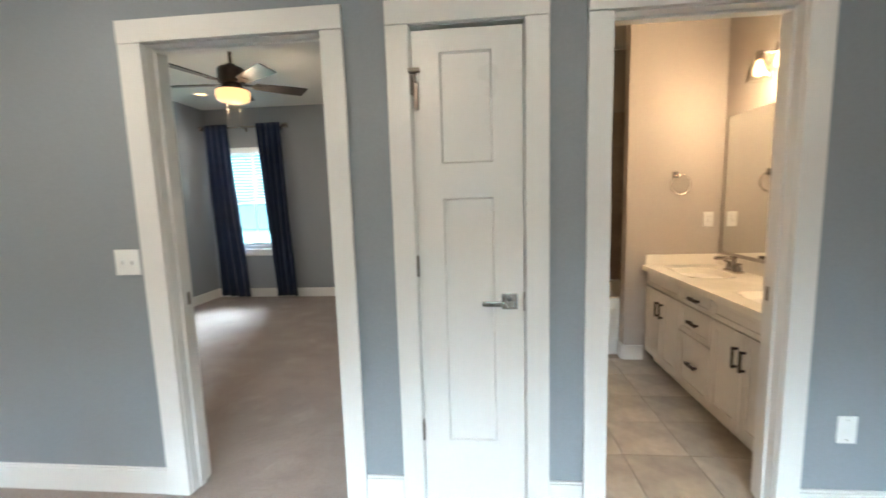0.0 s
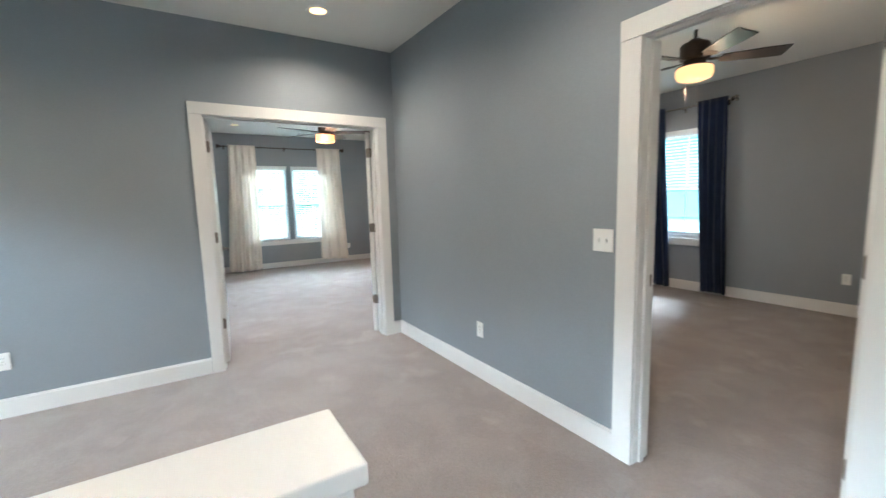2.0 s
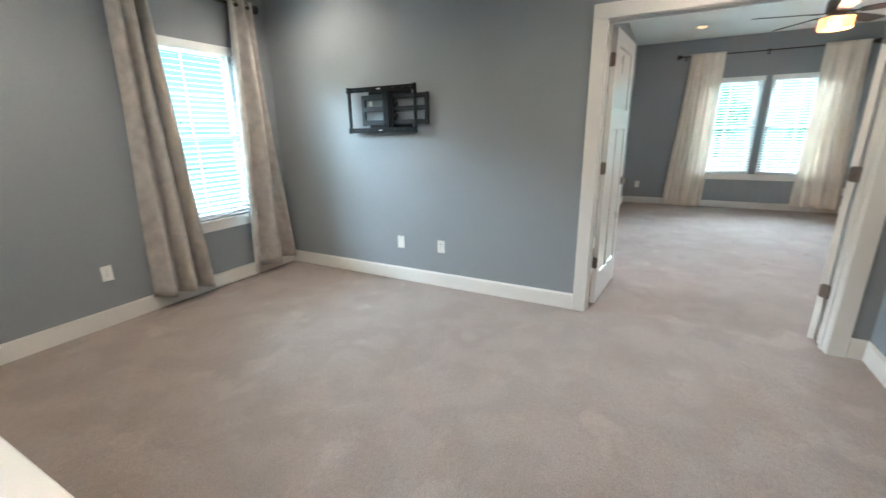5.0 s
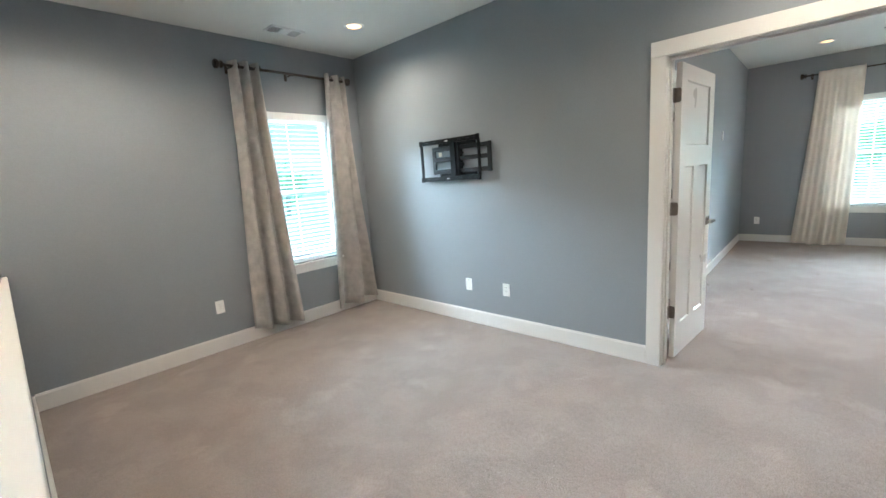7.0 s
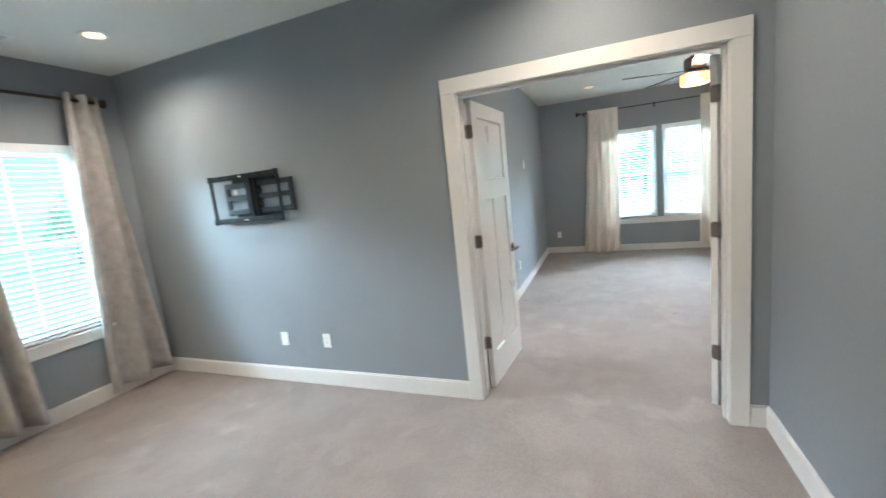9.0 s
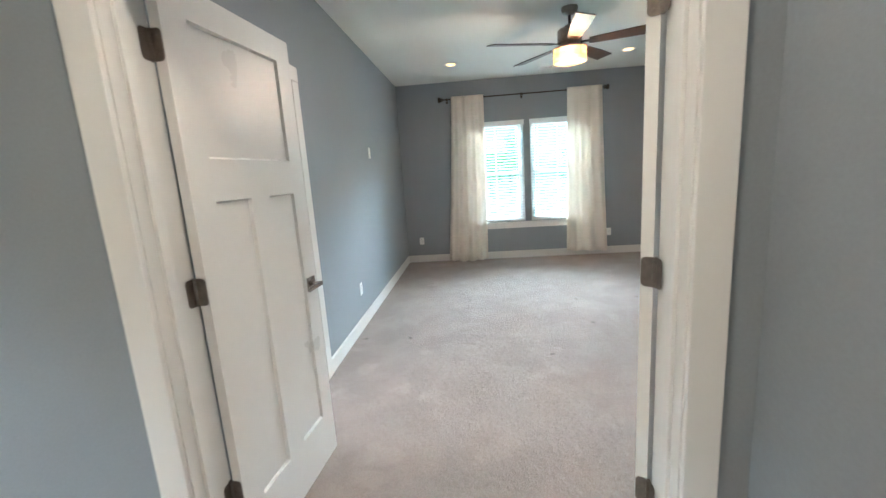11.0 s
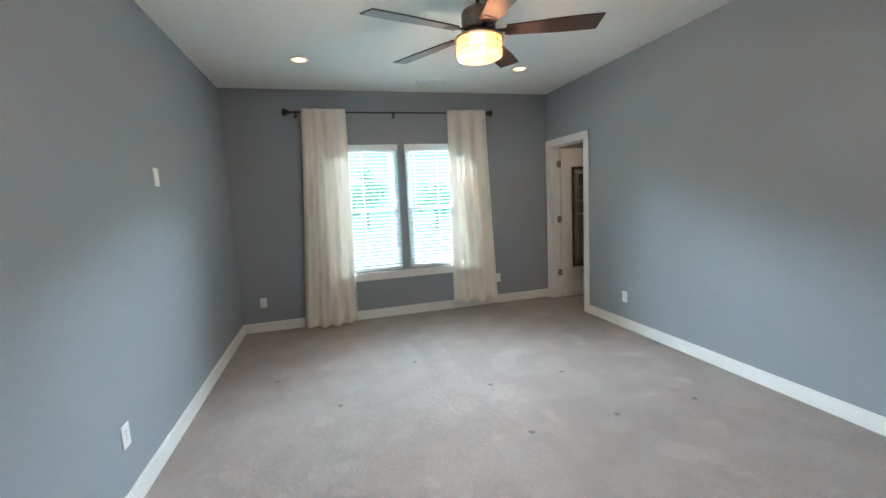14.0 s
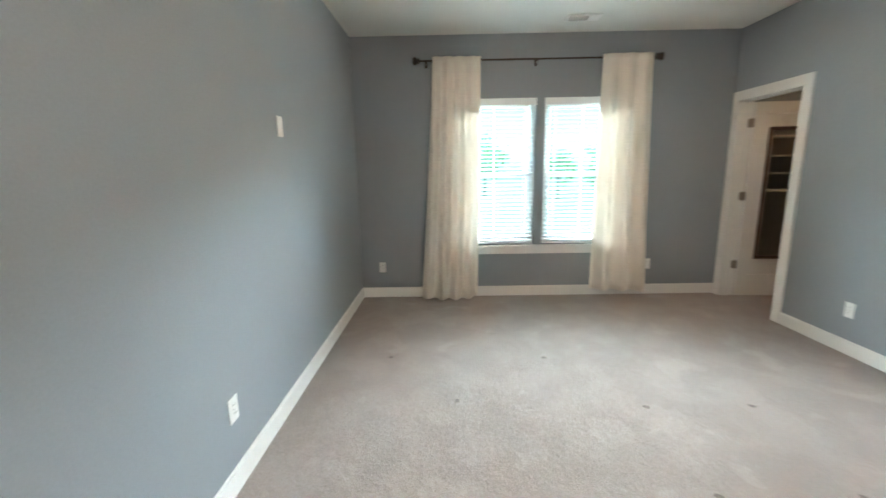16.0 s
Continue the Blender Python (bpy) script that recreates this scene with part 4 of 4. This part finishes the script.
mpart("upright", -0.395, -0.365, -0.106, -0.084, -0.160, 0.150)
mpart("upright", 0.285, 0.312, -0.078, -0.060, -0.160, 0.150)
mpart("centre_plate", -0.015, 0.045, -0.108, -0.070, -0.190, 0.150)
mpart("centre_plate", 0.046, 0.075, -0.090, -0.060, -0.150, 0.140)
for x in (-0.245, 0.400):
    mpart("pivot_column", x - 0.020, x + 0.020, -0.062, -0.030, -0.135, 0.120, GUN, 0.008)
for z in (0.098, 0.0, -0.110):
    mpart("arm", -0.240, -0.016, -0.070, -0.034, z - 0.021, z + 0.021, GUN, 0.006)
    mpart("arm", 0.076, 0.395, -0.058, -0.026, z - 0.019, z + 0.019, GUN, 0.006)
for z in (0.13, -0.13):
    mpart("wall_rail", -0.20, 0.24, -0.024, -0.0005, z - 0.03, z + 0.03)
mpart("wall_post", -0.02, 0.08, -0.030, -0.0005, -0.099, 0.099)
for z in (0.045, -0.055):
    mpart("knob", 0.080, 0.125, -0.088, -0.060, z - 0.014, z + 0.014, BLACK, 0.006)
mpart("sticker", -0.200, -0.160, -0.026, -0.0245, 0.030, 0.070, SHELFW, 0.0)

# ---- glass tray on the half wall ----
tr = thing("glass_dish", pose(0.275, -2.05, 0.965), "small clear glass dish on the white cap", "dish")
part("bowl", lathe([(0.045, 0.0), (0.075, 0.006), (0.085, 0.05), (0.081, 0.05), (0.070, 0.010), (0.0, 0.008)], 24), CLEAR, tr)

# ---- bathroom ----
VX = 2.50
van = thing("vanity_cabinet", Matrix.Identity(4), "off-white painted bathroom vanity with doors and drawers", "vanity")
part("body", bx(VX + 0.018, EAST - 0.003, NORTH + TH + 0.003, 4.117, 0.09, 0.755), CABINET, van)
part("toe_kick", bx(VX + 0.075, EAST - 0.003, NORTH + TH + 0.003, 4.117, 0.0, 0.0895), CABINET, van)


def front(name, y0, y1, z0, z1, inset=0.05):
    """A cabinet front with a raised frame round a recessed field."""
    b = bmesh.new()
    i = min(inset, (z1 - z0) * 0.28)
    for a, c, d, e in ((y0, y0 + i, z0, z1), (y1 - i, y1, z0, z1), (y0 + i, y1 - i, z1 - i, z1), (y0 + i, y1 - i, z0, z0 + i)):
        bx(VX, VX + 0.017, a, c, d, e, 0.0025, 1, b)
    ob = part(name, b, CABINET, van)
    part("field", bx(VX + 0.007, VX + 0.016, y0 + i, y1 - i, z0 + i, z1 - i), CABINET, ob)
    return ob


def pull(parent, y, z, upright):
    b = bmesh.new()
    if upright:
        for s in (-0.048, 0.048):
            bx(VX - 0.026, VX, y - 0.006, y + 0.006, z + s - 0.006, z + s + 0.006, 0.002, 1, b)
        bx(VX - 0.032, VX - 0.022, y - 0.008, y + 0.008, z - 0.058, z + 0.058, 0.003, 1, b)
    else:
        for s in (-0.040, 0.040):
            bx(VX - 0.022, VX, y + s - 0.006, y + s + 0.006, z - 0.006, z + 0.006, 0.002, 1, b)
        bx(VX - 0.030, VX - 0.018, y - 0.056, y + 0.056, z - 0.011, z + 0.011, 0.004, 1, b)
    part("pull", b, BRONZE, parent, "dark bronze pull")


front("false_front", 3.560, 4.105, 0.645, 0.750)
front("false_front", 2.60, 3.175, 0.645, 0.750)
d1 = front("cabinet_door", 3.835, 4.105, 0.10, 0.635)
d2 = front("cabinet_door", 3.560, 3.828, 0.10, 0.635)
d3 = front("cabinet_door", 2.892, 3.175, 0.10, 0.635)
d4 = front("cabinet_door", 2.600, 2.885, 0.10, 0.635)
for d, y in ((d1, 3.865), (d2, 3.800), (d3, 2.922), (d4, 2.858)):
    pull(d, y, 0.50, True)
for z0, z1 in ((0.645, 0.750), (0.455, 0.635), (0.10, 0.445)):
    dr = front("drawer", 3.185, 3.550, z0, z1, 0.035)
    pull(dr, 3.352, (z0 + z1) / 2, False)
top = thing("countertop", Matrix.Identity(4), "cream cultured marble vanity top with two moulded basins", "bath countertop")
slab = bmesh.new()
B1, B2 = 3.76, 2.95
gx = [VX - 0.03, VX + 0.08, VX + 0.40, EAST - 0.003]
gy = [NORTH + TH + 0.003, B2 - 0.21, B2 + 0.21, B1 - 0.21, B1 + 0.21, 4.117]
for i in range(3):
    for j in range(5):
        if i == 1 and j in (1, 3):
            continue
        for z in (0.757, 0.795):
            slab.faces.new([slab.verts.new(v) for v in ((gx[i], gy[j], z), (gx[i + 1], gy[j], z), (gx[i + 1], gy[j + 1], z), (gx[i], gy[j + 1], z))])
for a, b in (((gx[0], gy[0]), (gx[0], gy[5])), ((gx[0], gy[0]), (gx[3], gy[0])), ((gx[3], gy[0]), (gx[3], gy[5])), ((gx[0], gy[5]), (gx[3], gy[5]))):
    slab.faces.new([slab.verts.new(v) for v in ((*a, 0.757), (*b, 0.757), (*b, 0.795), (*a, 0.795))])
bmesh.ops.remove_doubles(slab, verts=slab.verts, dist=1e-5)
part("slab", slab, COUNTER, top)
for c in (B1, B2):
    bas = bmesh.new()
    rings = []
    for s, z in ((1.0, 0.795), (0.97, 0.785), (0.85, 0.71), (0.55, 0.672), (0.12, 0.668)):
        ring = []
        for k in range(32):
            a = 2 * math.pi * k / 32
            ca, sa = math.cos(a), math.sin(a)
            q = (abs(ca) ** 4 + abs(sa) ** 4) ** -0.25 if s > 0.98 else (abs(ca) ** 2.6 + abs(sa) ** 2.6) ** (-1 / 2.6)
            ring.append(bas.verts.new((VX + 0.24 + 0.16 * s * ca * q, c + 0.21 * s * sa * q, z)))
        rings.append(ring)
    for a, b in zip(rings, rings[1:]):
        for k in range(32):
            bas.faces.new((a[k], a[(k + 1) % 32], b[(k + 1) % 32], b[k]))
    bas.faces.new(rings[-1])
    part("basin", bas, COUNTER, top, smooth=True)
part("backsplash", bx(EAST - 0.020, EAST - 0.003, NORTH + TH + 0.003, 4.117, 0.7955, 0.88, 0.003), COUNTER, top)
part("side_splash", bx(VX - 0.01, EAST - 0.022, 4.100, 4.117, 0.7955, 0.88, 0.003), COUNTER, top)


def faucet(y):
    f = thing("faucet", pose(EAST - 0.10, y, 0.795), "brushed nickel two-handle basin faucet", "faucet", "faucets")
    part("base", bx(-0.028, 0.028, -0.08, 0.08, 0.0, 0.018, 0.006), NICKEL, f)
    part("spout", merge(lathe([(0.022, 0.018), (0.018, 0.07), (0.016, 0.10)], 16), bx(-0.13, 0.016, -0.016, 0.016, 0.09, 0.112, 0.006)), NICKEL, f)
    for s in (-0.055, 0.055):
        h = part("tap", lathe([(0.022, 0.018), (0.016, 0.05), (0.012, 0.06)], 16, pose(0, s, 0)), NICKEL, f)
        part("tap_lever", bx(-0.012, 0.012, s - 0.02 if s < 0 else s - 0.008, s + 0.008 if s < 0 else s + 0.055, 0.060, 0.070, 0.003), NICKEL, h)


faucet(B1)
faucet(B2)
mir = thing("wall_mirror", Matrix.Identity(4), "large frameless bathroom mirror above the vanity", "mirror")
part("glass", bx(EAST - 0.008, EAST - 0.002, 2.62, 4.065, 0.905, 1.91), MIRROR, mir)
ring_t = thing("towel_ring", pose(2.70, 4.12, 1.50), "brushed nickel towel ring on the wall", "towel ring")
part("rose", bx(-0.025, 0.025, -0.012, -0.0005, -0.025, 0.025, 0.003), NICKEL, ring_t)
part("post", bx(-0.009, 0.009, -0.050, -0.012, -0.009, 0.009, 0.002), NICKEL, ring_t)
part("ring", torus(0.075, 0.0045, pose(0.02, -0.045, -0.075, 90, 0, 0)), NICKEL, ring_t)
vl = thing("vanity_light", pose(EAST, 3.21, 2.19), "nickel bathroom light bar with lit glass shades", "wall light")
part("backplate", bx(-0.025, -0.001, -0.30, 0.30, -0.04, 0.04, 0.006), NICKEL, vl)
for y in (0.37, 0.185, 0.0, -0.185, -0.37):
    part("arm", rod((-0.020, y * 0.75, 0.0), (-0.12, y, 0.02), 0.009), NICKEL, vl)
    so = part("socket", lathe([(0.020, 0.03), (0.024, 0.0), (0.030, -0.025)], 16, pose(-0.12, y, 0.0)), NICKEL, vl)
    sh = part("shade", lathe([(0.030, -0.026), (0.048, -0.06), (0.062, -0.13), (0.066, -0.15), (0.063, -0.15), (0.045, -0.06), (0.027, -0.028)], 24, pose(-0.12, y, 0.0)), CLEAR, vl, "clear bell glass shade", smooth=True)
    sh.visible_shadow = False
    part("bulb", lathe([(0.0, -0.125), (0.022, -0.115), (0.030, -0.09), (0.020, -0.05), (0.013, -0.028)], 16, pose(-0.12, y, 0.0)), BULB, so, "lit bulb", smooth=True)
for y in (3.50, 2.90):
    lamp("POINT", "vanity_glow", pose(EAST - 0.14, y, 2.03), 8, (1.0, 0.68, 0.38), soft=0.05)
tub = thing("bathtub", Matrix.Identity(4), "white enamelled alcove bathtub", "bathtub")
tb = bmesh.new()
bx(1.60, 3.04, 4.235, 4.275, 0.0, 0.50, 0.010, 2, tb)
bx(1.60, 3.04, 4.94, 5.015, 0.0, 0.50, 0.010, 2, tb)
bx(1.60, 1.66, 4.276, 4.939, 0.0, 0.50, 0.006, 1, tb)
bx(2.95, 3.04, 4.276, 4.939, 0.0, 0.50, 0.006, 1, tb)
bx(1.661, 2.949, 4.276, 4.939, 0.0, 0.10, bm=tb)
part("shell", tb, CERAMIC, tub)

# ---- walk-in closet ----
mirror_d = thing("door_mirror", closet_leaf.matrix_basis @ pose(0.15, -0.001, 0.42), "full-length mirror in a dark wooden frame on a closet door", "mirror")
fr = bmesh.new()
for a, b, c, d in ((0, 0.035, 0, 1.36), (0.405, 0.44, 0, 1.36), (0.035, 0.405, 1.325, 1.36), (0.035, 0.405, 0, 0.035)):
    bx(a, b, -0.016, 0.0, c, d, 0.003, 1, fr)
part("frame", fr, material("umber_wood", (0.07, 0.040, 0.028), 0.45, vary=0.2, scale=12), mirror_d)
part("glass", bx(0.0355, 0.4045, -0.009, -0.003, 0.0355, 1.3245), MIRROR, mirror_d)
sh = thing("closet_shelves", pose(-6.425, 5.0, 0), "white laminate closet shelf tower, mostly empty", "shelves")
for y in (0.0, 0.62, 1.24):
    part("upright", bx(-0.34, -0.002, y, y + 0.018, 0.003, 2.15, 0.001, 1), SHELFW, sh)
for z in (1.05, 1.28, 1.51, 1.76, 2.02):
    for y in (0.0185, 0.6385):
        part("shelf", bx(-0.34, -0.002, y, y + 0.601, z, z + 0.018, 0.001, 1), SHELFW, sh)
part("rail", rod((-0.17, 0.019, 0.98), (-0.17, 0.62, 0.98), 0.014, 12), NICKEL, sh)
# ceiling light out of view, added to give the closet its warm tone
lamp("POINT", "added_closet_glow", pose(-7.0, 5.7, H - 0.08), 5, (1.0, 0.66, 0.40), soft=0.08)
cl = thing("added_closet_light", pose(-7.0, 5.7, H), "lit round ceiling light, unseen, added to warm the closet", "ceiling light")
part("base", lathe([(0.10, -0.0005), (0.105, -0.018), (0.09, -0.022)], 28), PLASTIC, cl)
g = part("dome", lathe([(0.09, -0.022), (0.085, -0.05), (0.05, -0.075), (0.0, -0.082)], 28), SHADE, cl, smooth=True)
g.visible_shadow = False

# ---- outdoors ----
tagged(part("ground", bx(-900, 900, -900, 900, -3.4, -3.2), GRASS), "mown green lawn reaching the horizon", "lawn", kind="structure")


def far_tree(x, y, s, seed):
    rnd = random.Random(seed)
    t = thing("tree", pose(x, y, -3.2), "leafy green broadleaf tree far beyond the lawn", "tree", "far trees")
    tk = lathe([(0.28 * s, 0), (0.2 * s, 1.2 * s), (0.14 * s, 3.2 * s)], 10)
    for k in range(5):
        a = rnd.uniform(0, 6.28)
        rod((0, 0, (1.6 + 0.3 * k) * s), (1.3 * s * math.cos(a), 1.3 * s * math.sin(a), (3.0 + 0.3 * k) * s), 0.06 * s, 6, tk)
    part("trunk", tk, BARK, t)
    clumps = [(rnd.gauss(0, 0.95), rnd.gauss(0, 0.95), 3.4 + rnd.gauss(0, 0.85)) for _ in range(26)]
    verts, faces = [], []
    for _ in range(1500):
        cx, cy, cz = rnd.choice(clumps)
        p = Vector((cx + rnd.gauss(0, 0.33), cy + rnd.gauss(0, 0.33), cz + rnd.gauss(0, 0.30))) * s
        r = Euler((rnd.uniform(0, 6), rnd.uniform(0, 6), rnd.uniform(0, 6))).to_matrix()
        q = 0.17 * s * rnd.uniform(0.6, 1.3)
        n = len(verts)
        verts += [p + r @ Vector(v) for v in ((-q, 0, 0), (0, -q * 0.6, 0), (q, 0, 0.2 * q), (0, q * 0.6, 0))]
        faces.append((n, n + 1, n + 2, n + 3))
    me = bpy.data.meshes.new("crown")
    me.from_pydata(verts, [], faces)
    me.materials.append(LEAF)
    part("crown", me, None, t)


for k in range(9):
    far_tree(-62 - 7 * (k % 3), -26 + 7.2 * k + 2 * math.sin(k * 2.1), 1.5 + 0.25 * math.sin(k * 1.7), 40 + k)
for k in range(5):
    far_tree(-30 + 10 * k + 2 * math.sin(k * 3.0), -58 - 5 * (k % 2), 1.5 + 0.3 * math.sin(k * 1.3), 60 + k)
SIDING = material("pale_siding", (0.62, 0.64, 0.64), 0.7, vary=0.04, scale=2)
ROOFING = material("grey_shingle", (0.20, 0.20, 0.21), 0.9, vary=0.2, scale=8)
hs = thing("neighbour_house", pose(-9.0, 26.0, -3.2), "pale sided house with a grey shingle roof", "house")
part("wall", bx(-9, 9, 0, 9, 0, 3.1), SIDING, hs)
for k in range(14):
    part("siding_board", bx(-9, 9, -0.02, -0.002, 0.1 + 0.21 * k, 0.29 + 0.21 * k), SIDING, hs)
rf = bmesh.new()
pr = [(-0.6, 3.1), (4.5, 5.6), (9.6, 3.1)]
ends = [[rf.verts.new((x, y, z)) for y, z in pr] for x in (-9.5, 9.5)]
for a, b in ((0, 1), (1, 2), (2, 0)):
    rf.faces.new((ends[0][a], ends[0][b], ends[1][b], ends[1][a]))
rf.faces.new(ends[0])
rf.faces.new(ends[1])
part("roof", rf, ROOFING, hs)
for x in (-5, 0, 5):
    wd = part("window", bx(x - 0.6, x + 0.6, -0.05, -0.021, 0.9, 2.3, 0.01, 1), VINYL, hs)
    part("pane", bx(x - 0.5, x + 0.5, -0.056, -0.051, 1.0, 2.2), GUN, wd)

# ---- bathroom floor tiles, wall tiles, dents in the carpet ----
bf = thing("bath_floor", Matrix.Identity(4), "large tan ceramic floor tiles with thin grout", "tile floor", kind="structure")
part("grout_bed", bx(1.585, 3.045, NORTH + TH - 0.04, 5.015, 0.001, 0.004), GROUT, bf)
tm2 = finish(bx(-0.1645, 0.1645, -0.162, 0.162, 0.0, 0.004, 0.0015, 1), TILE)
for i in range(5):
    for j in range(6):
        x, y = 1.735 + 0.335 * i, 2.655 + 0.33 * j
        if x < 2.95 and y < 4.25:
            part("tile", tm2, None, bf, m=pose(x, y, 0.0042))
ts = thing("tub_surround", Matrix.Identity(4), "tan stone-look wall tiles round the bathtub", "wall tile", kind="structure")
part("grout_bed", bx(1.585, 3.045, 5.010, 5.0195, 0.505, 2.16), GROUT, ts)
tw = finish(bx(-0.1625, 0.1625, -0.006, 0.0, -0.1625, 0.1625, 0.0015, 1), STONE)
for i in range(4):
    for j in range(5):
        part("tile", tw, None, ts, m=pose(1.75 + 0.33 * i, 5.0095, 0.67 + 0.33 * j))

# dents that bed feet left in the pile; dark colour puts in the hollows' shade
PRESSED_SHADE = material("pressed_pile", (0.20, 0.165, 0.15), 0.95, vary=0.2, scale=60)
for x, y in ((-5.11, 1.10), (-4.71, 2.26), (-5.33, 2.74), (-6.01, 3.37), (-5.32, 3.345), (-5.30, 3.96), (-6.01, 2.75), (-6.67, 2.29), (-6.71, 1.125), (-6.10, 1.62), (-5.12, 0.70)):
    rnd = random.Random(int(x * 100) + int(y * 10))
    dn = thing("carpet_dent", pose(x, y, 0.0), "small dark dent pressed into beige carpet", "carpet dent", "carpet dents")
    b = bmesh.new()
    rim = [b.verts.new((r * math.cos(a), r * math.sin(a), 0.0015)) for a, r in [(2 * math.pi * k / 11, 0.022 * rnd.uniform(0.55, 1.25)) for k in range(11)]]
    c0 = b.verts.new((0, 0, 0.0045))
    for k in range(11):
        b.faces.new((rim[k], rim[(k + 1) % 11], c0))
    part("pressed_pile", b, PRESSED_SHADE, dn)
